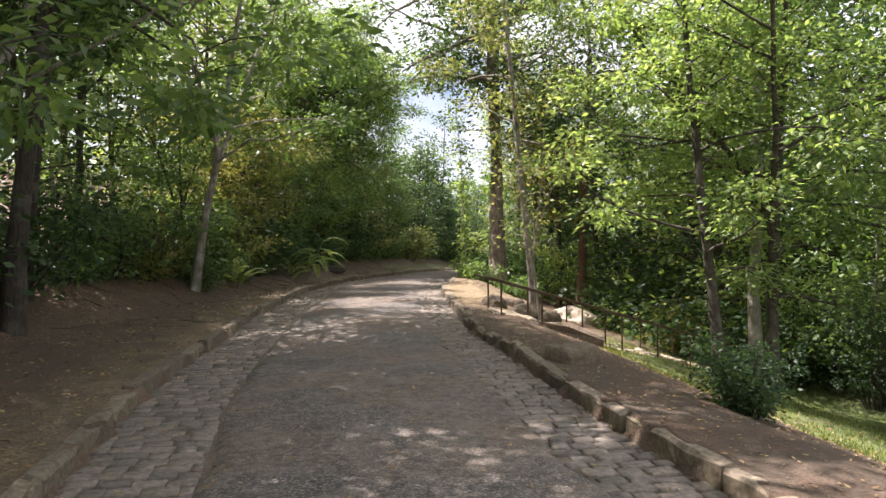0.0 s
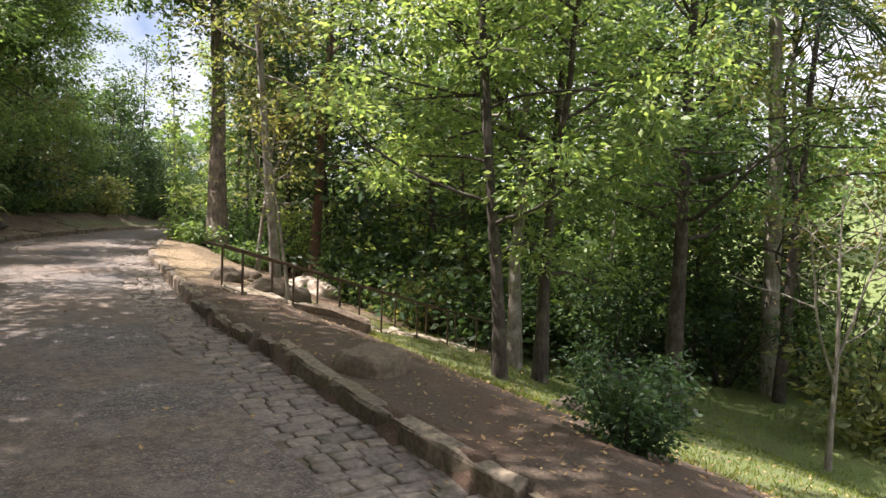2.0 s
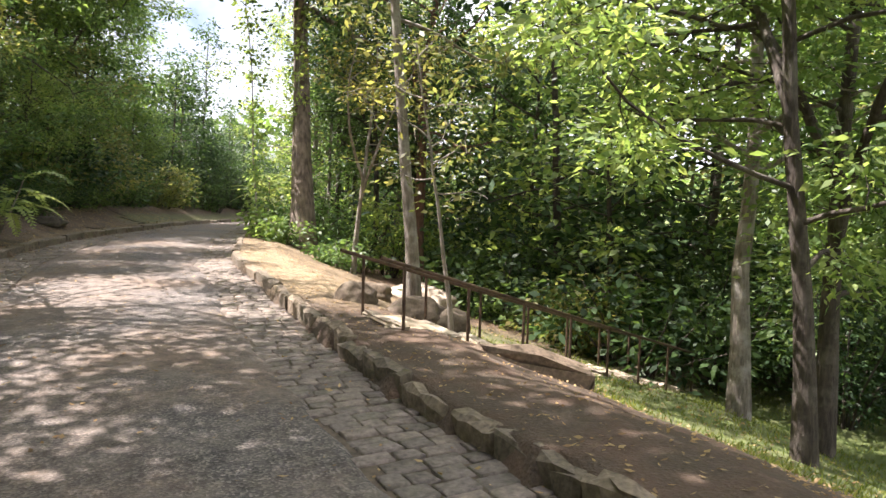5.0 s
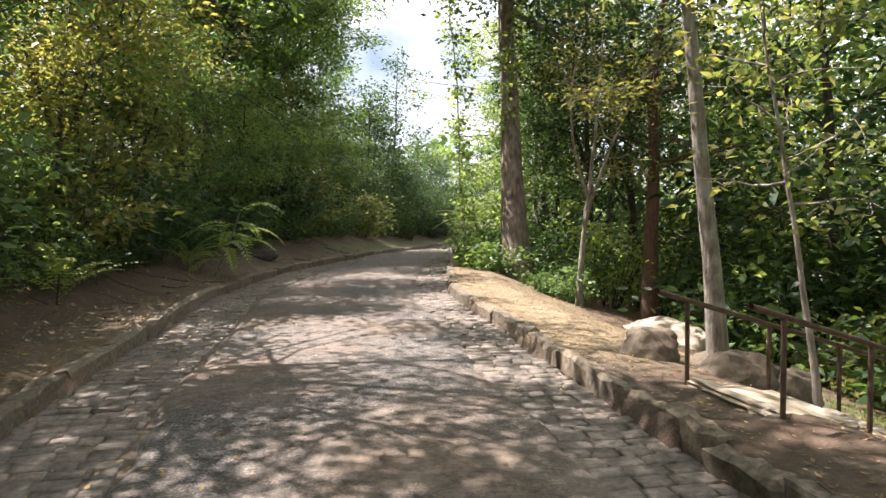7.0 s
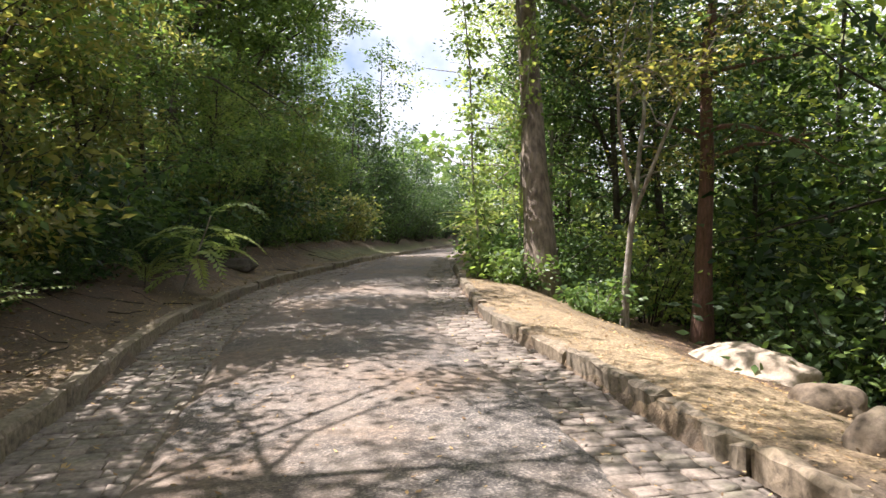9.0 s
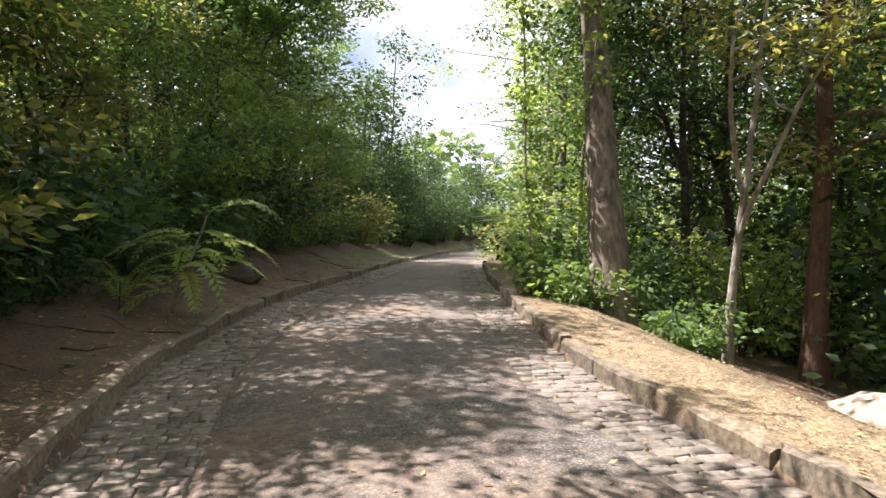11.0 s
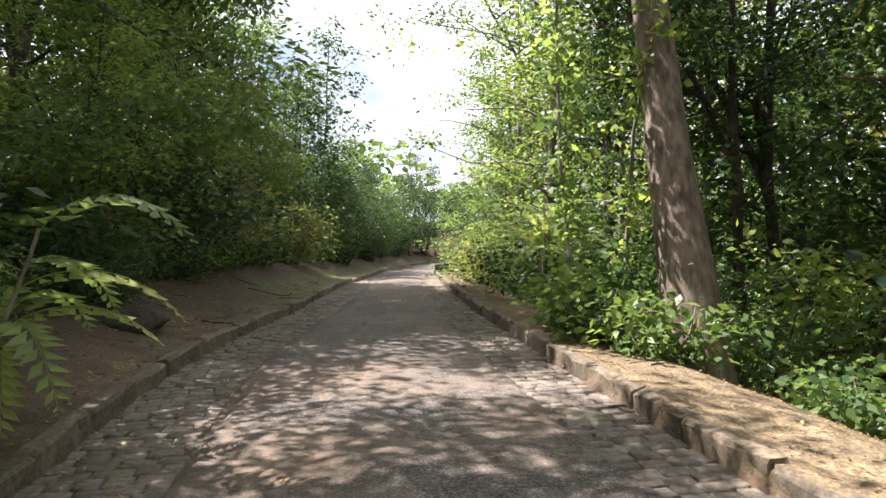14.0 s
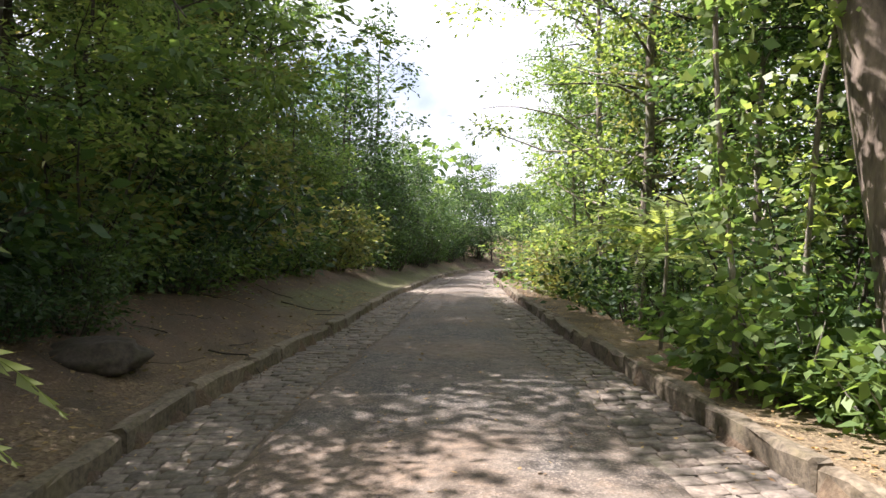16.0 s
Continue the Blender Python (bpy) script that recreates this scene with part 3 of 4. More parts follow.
terrace(6.2, 16.9, -1.62)


def boulder(x, y, size, mat, label, seed, turn=0, lift=0.0, top=2.0):
    bm = bmesh.new()
    bmesh.ops.create_icosphere(bm, subdivisions=4, radius=1)
    off = Vector((seed * 3.1, seed * 1.7, 0))
    for v in bm.verts:
        d = v.co.normalized()
        k = 1 + 0.22 * noise.noise(d * 1.3 + off) + 0.12 * noise.noise(d * 3.1 + off) + 0.035 * noise.noise(d * 9 + off)
        v.co = Vector((d.x * size[0], d.y * size[1], min(max(d.z, -0.4), top + 0.05 * noise.noise(d * 5 + off)) * size[2])) * k
    ob = new("boulder", bm_mesh("boulder", bm, mat, True))
    ob.matrix_basis = Matrix.Translation((x, y, float(ground_z(x, y)) + lift)) @ Matrix.Rotation(radians(turn), 4, "Z")
    return tagged(ob, label, "rock")


boulder(1.6, 7.85, (0.36, 0.30, 0.36), ROCK, "flat-topped brown rock half sunk in dirt", 1, 30, -0.04, 0.55)
boulder(1.25, 14.6, (0.27, 0.22, 0.22), ROCK, "small smooth brown boulder on the verge", 2)
boulder(1.95, 14.3, (0.42, 0.28, 0.26), ROCK, "dark mossy rock beside the thin tree", 3)
boulder(2.35, 14.2, (0.32, 0.26, 0.25), ROCK, "dark mossy rock at the tree foot", 4)
boulder(4.15, 20.5, (0.62, 1.15, 0.42), PALE_ROCK, "large pale sunlit boulder on the slope", 5, 20, -0.08)
boulder(1.75, 15.75, (0.34, 0.26, 0.2), ROCK, "low brown rock in the leaf litter", 6)
boulder(2.6, 15.9, (0.3, 0.24, 0.2), ROCK, "rounded dark rock below the pale boulder", 7)
boulder(3.95, 8.25, (0.22, 0.19, 0.17), ROCK, "dark stump-like rock in grass", 8)
# near-black lump marking a dark box-like spot in the bank
boulder(-4.1, 26.75, (0.45, 0.3, 0.2), DARK_LUMP, "near-black lump sunk in the reddish bank", 10)
block("stone_block", (1.0, 0.8, 0.5), ROCK, pose(5.75, 47.4, -0.3, 0, 0, 8), "dark stone block beside the far road", "stone block", "", 0.03, 21)
block("stone_block", (1.4, 0.8, 0.45), CONCRETE, pose(7.1, 48.2, -0.3, 0, 0, 12), "pale low stone block beside the far road", "stone block", "", 0.03, 22)
block("stone_bench", (1.5, 0.5, 0.3), CONCRETE, pose(14.1, 13.3, -2.25, 0, 0, -60), "low grey stone bench on the lawn", "bench", "", 0.02, 23)

# ---- named trees ----
TREE = ("trunk", "crown")
big = tree_meshes(3, 15.5, 5.2, 7.3, 0.30, LEAF_DARK, BARK_BIG, 0.22, 32, 4, 150, (0.2, 3.8), 0.6, wander=0.010, forks=2, droop=0.15)
plant("tree", big, TREE, on_ground(2.25, 24.35), "tall straight tree with ridged pale brown trunk", "tree")
thin = tree_meshes(8, 12.5, 2.2, 4.2, 0.088, LEAF_OLIVE, BARK_GREY, 0.13, 22, 4, 80, (-1.0, 0.4), 0.26, wander=0.015)
plant("tree", thin, TREE, on_ground(2.25, 15.1), "slender grey mottled tree beside the handrail", "tree")
ta = tree_meshes(14, 9.5, 3.1, 1.7, 0.095, LEAF_LIGHT, BARK_DARK, 0.115, 30, 4, 140, (-0.5, 0.5), 0.27, wander=0.02, forks=2)
plant("tree", ta, TREE, on_ground(4.6, 10.75), "young tree with dark trunk and bright leaves", "tree")
tb = tree_meshes(15, 10, 3.4, 1.7, 0.11, LEAF_LIGHT, BARK_DARK, 0.115, 30, 4, 140, (0.6, 0.4), 0.29, wander=0.03, forks=3)
plant("tree", tb, TREE, on_ground(5.8, 11.55), "dark multi-stemmed tree on the grassy slope", "tree")
tc = tree_meshes(16, 12, 3.4, 3.2, 0.16, LEAF_MID, BARK_DARK, 0.12, 30, 4, 130, (0.3, 0.2), 0.32, wander=0.018)
plant("tree", tc, TREE, on_ground(9.0, 11.85), "tall dark trunk standing in sunlit grass", "tree")
tm = tree_meshes(18, 12, 3.0, 3.4, 0.13, LEAF_MID, BARK_GREY, 0.13, 26, 4, 100, (0.2, 0.5), 0.32)
plant("tree", tm, TREE, on_ground(6.4, 13.3), "grey mossy trunk below the steps", "tree")
ytree = tree_meshes(19, 6.2, 2.0, 2.6, 0.07, LEAF_OLIVE, BARK_GREY, 0.12, 14, 5, 34, (0.5, 0.1), 0.3, forks=3)
plant("tree", ytree, TREE, on_ground(3.15, 22.5), "small pale forked tree on the dirt slope", "tree")
plant("tree", tree_meshes(20, 11, 2.8, 3.6, 0.18, LEAF_DARK, BARK_RED, 0.14, 20, 5, 70, (0.4, 0.2), 0.4), TREE, on_ground(5.0, 23.1), "reddish brown trunk among dark shrubs", "tree")
lf1 = tree_meshes(21, 11, 4.4, 3.0, 0.10, LEAF_MID, BARK_GREY, 0.13, 30, 4, 100, (1.6, 0.5), 0.32, forks=3)
plant("tree", lf1, TREE, on_ground(-5.7, 15.7), "leaning grey forked tree at the thicket edge", "tree")
plant("tree", tree_meshes(22, 10, 3.8, 3.0, 0.1, LEAF_DARK, BARK_GREY, 0.13, 26, 4, 100, (0.6, 0.1), 0.32, forks=2), TREE, on_ground(-5.49, 7.8), "grey slim tree beside the shaded verge", "tree")
# trees added on the left to shade the road and bank, some unseen
shade = tree_meshes(23, 11.5, 4.6, 5.0, 0.13, LEAF_MID, BARK_DARK, 0.195, 28, 3, 180, (1.2, -0.3), 0.40, forks=2)
for x, y, turn, k in ((-6.67, 10.8, 0.3, 1.0), (-4.87, 3.47, 0.9, 0.72), (-3.7, -0.3, 0.0, 1.05), (-5.9, 32.2, 0.2, 1.0), (-4.6, 38.5, 1.0, 0.8), (-8.3, 23.4, -0.4, 0.85), (-5.6, 35.2, -0.3, 0.9), (-6.3, 29.4, 0.1, 0.9), (-8.37, 15.51, 1.4, 0.8), (-5.7, 9.0, 0.1, 1.0)):
    plant("tree", shade, TREE, on_ground(x, y, turn, k), "broad leafy tree added to shade road and bank", "tree", "trees overhanging the road")
plant("sapling", tree_meshes(24, 3.6, 0.9, 1.6, 0.03, LEAF_OLIVE, BARK_GREY, 0.10, 9, 3, 16, (-0.5, 0.2), 0.2, wander=0.03), TREE, on_ground(2.1, 13.39), "thin pale sapling beside the handrail", "sapling")

# ---- the wood ----
LEAFY = [LEAF_MID, LEAF_LIGHT, LEAF_DARK, LEAF_OLIVE]
near_kinds, far_kinds = [], []
for i in range(8):
    r = random.Random(100 + i)
    h = r.uniform(9, 15)
    mat, bark = LEAFY[(0, 2, 0, 1, 3, 2, 0, 2)[i]], (BARK_GREY, BARK_DARK, BARK_DARK)[i % 3]
    near_kinds.append(tree_meshes(200 + i, h, h * r.uniform(0.22, 0.30), h * r.uniform(0.10, 0.24), h * r.uniform(0.007, 0.012), mat, bark, 0.155, 27, 3, 88, (r.uniform(-0.8, 0.8), r.uniform(-0.8, 0.8)), 0.33, wander=0.03, forks=1 + i % 3, twigs=False, aspect=0.5))
    # light and dark leaf colours here also stand in for sunlit and shaded crowns
    mat = LEAFY[(0, 1, 2, 1, 3, 2, 3, 2)[i]]
    far_kinds.append(tree_meshes(230 + i, h * 1.1, h * r.uniform(0.26, 0.34), h * r.uniform(0.05, 0.18), h * r.uniform(0.007, 0.012), mat, bark, 0.31, 26, 3, 26, (r.uniform(-0.8, 0.8), r.uniform(-0.8, 0.8)), 0.46, wander=0.03, twigs=False, aspect=0.55))
LABELS = {LEAF_MID.name: "slender forest tree with mid green leaves", LEAF_LIGHT.name: "forest tree with fresh yellow-green leaves", LEAF_DARK.name: "dark-leaved forest tree, partly darkened to look shaded", LEAF_OLIVE.name: "forest tree with olive drying leaves"}
taken = [(-4.97, 10.57), (-4.55, 4.44), (-3.7, -0.3), (-4.47, 32.22), (-3.43, 35.63), (-7.04, 22.65), (-7.92, 18.16), (-7.98, 28.1), (-3.55, 33.51), (-4.73, 29.4), (2.6, 24.3), (2.43, 14.92), (4.41, 9.79), (6.55, 11.44), (8.34, 10.21), (6.51, 13.16), (3.47, 22.43), (6.35, 24.4), (-5.68, 13.74), (-5.49, 7.8)]
# clearings in the wood on the sunny side, (y on the road's middle line, half width)
CLEARINGS = [(24.8, 1.7), (20.8, 1.4), (17.3, 1.3)]


def open_sky(x, y):
    """Whether a spot lies in a clearing that lets the sun onto the road."""
    sx, sy = math.sin(SUN_AZ), math.cos(SUN_AZ)
    for yc, half in CLEARINGS:
        dx, dy = x + 2.0, y - yc
        along_ray, off = dx * sx + dy * sy, abs(dx * sy - dy * sx)
        if 0 < along_ray < 9.5 and off < half:
            return True
    return False


def scatter(rng, count, pick, gap, tries=5000, clear=False):
    out = []
    for _ in range(tries):
        x, y = pick(rng)
        if clear and open_sky(x, y):
            continue
        if all((x - a) ** 2 + (y - b) ** 2 > gap * gap for a, b in taken):
            taken.append((x, y))
            out.append((x, y))
            if len(out) == count:
                break
    return out


def left_band(d0, d1, y0, y1):
    def pick(r):
        y = r.uniform(y0, y1)
        return float(XL(y)) - r.uniform(d0, d1), y
    return pick


def right_band(d0, d1, y0, y1):
    def pick(r):
        y = r.uniform(y0, y1)
        return float(XR(y)) + r.uniform(d0, d1), y
    return pick


def grow(spots, rng, kinds, lo=0.8, hi=1.2):
    for x, y in spots:
        me = kinds[rng.randrange(len(kinds))]
        plant("tree", me, TREE, on_ground(x, y, rng.uniform(0, 6.28), rng.uniform(lo, hi)), LABELS[me[1].materials[0].name], "tree", "forest trees")


rw = random.Random(5)
grow(scatter(rw, 24, left_band(3.4, 9, -5.7, 36.2), 1.9, clear=True), rw, near_kinds, 0.65, 0.92)
grow(scatter(rw, 9, left_band(6.5, 12, 15.5, 43.3), 1.7, clear=True), rw, far_kinds, 0.7, 0.95)
# extra trees added so their shade falls on the thicket's edge
grow(scatter(rw, 5, left_band(4, 9, 2.7, 11.6), 1.6), rw, near_kinds[1:3] + near_kinds[5:6], 0.7, 0.9)
grow(scatter(rw, 5, left_band(12, 22, -9.8, 67.5), 3.4), rw, far_kinds, 0.7, 1.0)
# far left trees take dark-leaved kinds to look like their shaded side
grow(scatter(rw, 14, left_band(3.0, 8, 36.0, 50.0), 2.4), rw, [far_kinds[2], far_kinds[5], far_kinds[7]], 0.55, 0.75)
grow(scatter(rw, 9, right_band(3.0, 7, 25.7, 40.9), 2.1), rw, near_kinds, 0.7, 1.0)
grow(scatter(rw, 14, right_band(7.5, 16, 16.6, 48.0), 2.8), rw, far_kinds, 0.8, 1.1)
grow(scatter(rw, 12, right_band(3.0, 12, 43.3, 69.7), 2.6), rw, [far_kinds[0], far_kinds[2], far_kinds[5], far_kinds[7]], 0.42, 0.65)
grow(scatter(rw, 3, right_band(11, 17, 5.2, 12.2), 3.2), rw, [near_kinds[1], near_kinds[2], near_kinds[4]], 0.7, 0.9)
grow(scatter(rw, 8, right_band(15, 24, -7.7, 14.4), 2.8), rw, far_kinds, 0.6, 0.9)
grow(scatter(rw, 4, right_band(26, 42, -13.8, 56.7), 4.2), rw, far_kinds, 0.9, 1.4)
grow(scatter(rw, 12, lambda r: (r.uniform(-10, 10), r.uniform(74.0, 88.0)), 2.6), rw, [far_kinds[0], far_kinds[2], far_kinds[5], far_kinds[7]], 0.35, 0.5)
grow(scatter(rw, 12, left_band(2.2, 7, 50.2, 76.0), 2.0), rw, [far_kinds[2], far_kinds[5], far_kinds[7]], 0.32, 0.5)
grow(scatter(rw, 5, right_band(2.4, 6, 52.3, 74.0), 2.0), rw, [far_kinds[0], far_kinds[2], far_kinds[5], far_kinds[7]], 0.32, 0.45)
grow(scatter(rw, 5, lambda r: (r.uniform(9, 14), r.uniform(13.1, 18.1)), 1.9), rw, [far_kinds[0], far_kinds[7]], 0.5, 0.65)
grow(scatter(rw, 8, lambda r: (r.uniform(8, 17), r.uniform(18.7, 25.2)), 2.2), rw, far_kinds, 0.65, 0.85)
grow(scatter(rw, 5, left_band(3, 14, -25.8, -5.7), 3.0), rw, far_kinds, 0.9, 1.3)

for i, (x, y, k) in enumerate(((3.73, 28.75, 0.72), (3.81, 32.22, 0.78), (4.82, 35.99, 0.8), (5.96, 40.34, 0.8), (7.98, 45.06, 0.8), (10.34, 50.17, 0.8))):
    plant("tree", near_kinds[(0, 3, 6, 0, 6, 3)[i]], TREE, on_ground(x, y, i * 1.1, k), "slender tree draped in climbing green leaves", "tree", "trees beside the kerb")
grow(scatter(rw, 9, right_band(6, 16, 23.2, 38.6), 1.8), rw, [far_kinds[0], far_kinds[2], far_kinds[7]], 0.75, 1.0)
grow(scatter(rw, 7, right_band(18, 26, 7.6, 27.2), 2.2), rw, far_kinds, 0.65, 0.85)


plant("tree", far_kinds[5], TREE, on_ground(0.2, 50.5, 0.6, 0.72), "tall dark tree standing over the bend", "tree")
grow(scatter(rw, 16, left_band(1.6, 6.5, 47, 63), 1.6), rw, [far_kinds[2], far_kinds[5], far_kinds[7]], 0.36, 0.55)
grow(scatter(rw, 12, left_band(0.9, 5, 63, 78), 1.5), rw, [far_kinds[2], far_kinds[5], far_kinds[7]], 0.4, 0.55)
# low leafy trees whose branches reach down to the bank
edge = [tree_meshes(260 + k, 5.6, 2.1, 0.5, 0.06, (LEAF_OLIVE, LEAF_MID, LEAF_LIGHT)[k], BARK_DARK, 0.125, 26, 5, 62, (0.5, 0.0), 0.27, wander=0.05, forks=3, droop=0.15) for k in range(3)]
for x, y, k, size, turn in ((-6.4, 20.2, 0, 1.0, 0.2), (-6.9, 22.6, 1, 1.1, 1.7), (-6.3, 24.4, 0, 0.95, 3.0), (-5.9, 26.9, 1, 1.0, 4.1), (-5.3, 29.3, 2, 0.9, 0.9), (-4.7, 32.0, 1, 1.05, 2.2), (-3.9, 35.2, 0, 1.1, 3.5), (-6.8, 17.9, 1, 0.9, 5.0), (-2.8, 38.6, 1, 0.85, 1.1)):
    plant("tree", edge[k], TREE, on_ground(x, y, turn, size), ("low olive-leaved tree branching down to the bank", "low mid green tree branching down to the bank", "low bright green tree branching down to the bank")[k], "tree", "low trees at the wood's edge")


def far_woods():
    """The tree line that closes the view beyond the park."""
    rng = np.random.default_rng(77)
    n = 950
    a = rng.uniform(0, 2 * np.pi, n)
    r = rng.uniform(62, 95, n)
    x, y = 4 + r * np.cos(a), 22 + r * np.sin(a)
    y = np.clip(y, -59, 1000)
    z = ground_z(x, np.clip(y, -60, 90)) + rng.uniform(0.5, 1, n) * (7 + 2.5 * np.sin(a * 9) + 1.5 * np.sin(a * 23))
    z = np.where(rng.uniform(0, 1, n) < 0.5, ground_z(x, np.clip(y, -60, 90)) + rng.uniform(0, 8, n), z)
    v, f = leaf_cloud(rng, np.stack([x, y, z], 1), 34, 1.7, 1.1, 0.4, 0.6)
    tagged(new("far_woods", np_mesh("far_woods", v, f, LEAF_MID)), "distant dense green tree line round the park", "woods", kind="stuff")


far_woods()

# ---- undergrowth ----
shrubs = []
for i in range(7):
    r = random.Random(300 + i)
    shrubs.append(shrub_meshes(400 + i, r.uniform(1.3, 2.6), r.uniform(0.7, 1.2), (LEAF_MID, LEAF_DARK, LEAF_LIGHT, LEAF_MID, LEAF_DARK, LEAF_OLIVE, LEAF_MID)[i], BARK_DARK, r.uniform(0.11, 0.16), 12, 23, 0.24, aspect=0.48))
SHRUB_LABELS = {LEAF_MID.name: "leafy mid green understory shrub", LEAF_LIGHT.name: "bright yellow-green understory shrub", LEAF_DARK.name: "dark glossy understory shrub", LEAF_OLIVE.name: "olive thin-leaved understory shrub"}


def thicket(spots, rng, lo, hi, choose=None):
    for x, y in spots:
        me = shrubs[rng.choice(choose) if choose else rng.randrange(len(shrubs))]
        plant("shrub", me, ("stem", "foliage"), on_ground(x, y, rng.uniform(0, 6.28), rng.uniform(lo, hi)), SHRUB_LABELS[me[1].materials[0].name], "shrub", "undergrowth shrubs")


taken[:] = [(4.15, 20.5), (3.6, 19.8)]
ru = random.Random(9)
# mostly dark shrubs here: leaf colour stands in for the canopy's shade
thicket(scatter(ru, 24, left_band(3.1, 5.2, -3.7, 14.4), 0.9), ru, 0.8, 1.3, (1, 4, 0))
thicket(scatter(ru, 52, left_band(2.2, 4.8, 14.4, 45.6), 1.0), ru, 0.8, 1.4)
tall = [shrub_meshes(430 + i, 3.4, 1.3, (LEAF_DARK, LEAF_MID, LEAF_MID)[i], BARK_DARK, 0.125, 13, 50, 0.3, aspect=0.46, thick=0.035) for i in range(3)]
for x, y in scatter(ru, 22, left_band(2.6, 4.8, 14.4, 40.9), 1.25):
    plant("shrub", tall[ru.randrange(3)], ("stem", "foliage"), on_ground(x, y, ru.uniform(0, 6.28), ru.uniform(0.85, 1.2)), "tall dense green shrub at the wood's edge", "shrub", "tall edge shrubs")
for x, y in scatter(ru, 26, left_band(1.4, 4.5, 44, 66), 1.1) + scatter(ru, 5, right_band(1.6, 3.0, 50.2, 71.8), 1.4):
    plant("shrub", tall[ru.choice((0, 0, 1))], ("stem", "foliage"), on_ground(x, y, ru.uniform(0, 6.28), ru.uniform(0.7, 1.1)), "tall dense green shrub at the road's bend", "shrub", "tall edge shrubs")
for x, y in scatter(ru, 9, lambda r: (r.uniform(8.5, 15), r.uniform(12.5, 18.1)), 1.5):
    plant("shrub", tall[0], ("stem", "foliage"), on_ground(x, y, ru.uniform(0, 6.28), ru.uniform(0.6, 0.95)), "tall dark shrub in the shade below the slope", "shrub", "tall edge shrubs")
thicket(scatter(ru, 13, left_band(1.5, 2.4, 15.5, 37.4), 0.8), ru, 0.35, 0.6, (1, 4, 0))
thicket(scatter(ru, 10, left_band(4.8, 9, -5.7, 45.6), 1.7), ru, 1.1, 1.8)
thicket(scatter(ru, 34, right_band(1.5, 4.5, 24.7, 48.0), 0.95), ru, 0.7, 1.25)
thicket(scatter(ru, 26, right_band(5.8, 10, 15.0, 45.6), 1.3), ru, 0.9, 1.5)
thicket(scatter(ru, 6, right_band(10, 22, 8.8, 16.6), 1.8), ru, 1.0, 1.7)
thicket(scatter(ru, 12, right_band(8, 15, 15.5, 25.2), 1.4), ru, 1.5, 2.2, (1, 4, 0))
thicket(scatter(ru, 10, right_band(15, 22, -7.7, 11.0), 1.6), ru, 0.9, 1.6)
thicket(scatter(ru, 14, right_band(1.8, 6, 48.0, 67.5), 1.5), ru, 1.0, 1.6)
dark_bush = shrub_meshes(450, 1.45, 0.55, LEAF_DARK, BARK_DARK, 0.10, 18, 40, 0.14)
plant("bush", dark_bush, ("stem", "foliage"), on_ground(2.72, 5.9, 0, 0.5), "compact dark glossy bush on the dirt verge", "bush")

palm = feather_plant(501, 7.0, 22, 3.4, 40, 0.55, 0.07, 0.26, LEAF_DARK, BARK_GREY, 0.5, 0.13, 0.04)
PALM = ("stem", "frond")
plant("palm", palm, PALM, on_ground(12.6, 12.6, 0, 1.3), "tall palm with long drooping dark fronds", "palm")
plant("palm", palm, PALM, on_ground(14.61, 16.28, 1.3, 0.9), "shaded palm with long drooping dark fronds", "palm")
plant("palm", palm, PALM, on_ground(18.94, 6.92, 2.1, 1.25), "tall palm standing over the open lawn", "palm")
pinnate = feather_plant(502, 0.55, 12, 1.35, 17, 0.13, 0.40, 0.13, LEAF_LIGHT, BARK_DARK, 1.3, 0.014, 0.7, (0.05, 0.0), 0.9)
arching = feather_plant(512, 1.35, 13, 1.25, 12, 0.19, 0.42, 0.20, LEAF_LIGHT, BARK_GREY, 0.75, 0.018, 0.75, (0.5, 0.05), 0.8)
plant("sapling", arching, PALM, on_ground(-4.48, 22.76, 0.0, 1.0), "young plant with arching yellow-green feather leaves", "plant")
plant("sapling", pinnate, PALM, on_ground(-4.86, 22.43, 1.9, 0.7), "small plant with arching feather leaves on the bank", "plant")
plant("sapling", pinnate, PALM, on_ground(-5.24, 17.61, 0.8, 0.8), "small feather-leaved plant at the thicket edge", "plant")
feathery = feather_plant(503, 1.75, 22, 1.25, 26, 0.16, 0.22, 0.10, LEAF_LIGHT, BARK_GREY, 0.55, 0.022, 0.35)
plant("sapling", feathery, PALM, on_ground(1.66, 27.45), "young tree with feathery bright green fronds", "sapling")
plant("sapling", feathery, PALM, on_ground(2.73, 30.04, 1.1, 1.15), "feathery bright green sapling beside the kerb", "sapling")
plant("sapling", feathery, PALM, on_ground(9.43, 5.75, 2.0, 0.9), "feathery sapling on the sunlit lawn", "sapling")


def vine_meshes(seed, height):
    """A thin stem wrapped in broad hanging leaves."""
    rng = np.random.default_rng(seed)
    stem = bent(rng, (0, 0, -0.1), (0.02, 0.02, 1), height, 12, 0.05)
    z = rng.uniform(0.02, 1, 150) ** 0.9
    ends = np.array([along(stem, k) for k in z]) + rng.normal(0, 0.12, (150, 3))
    v, f = leaf_cloud(rng, ends, 9, 0.09, 0.11, 0.3, 0.72)
    tv, tf = tube(stem, np.linspace(0.03, 0.012, 13), 6)
    return np_mesh("stem", tv, tf, BARK_GREY, True), np_mesh("foliage", v, f, LEAF_LIGHT)


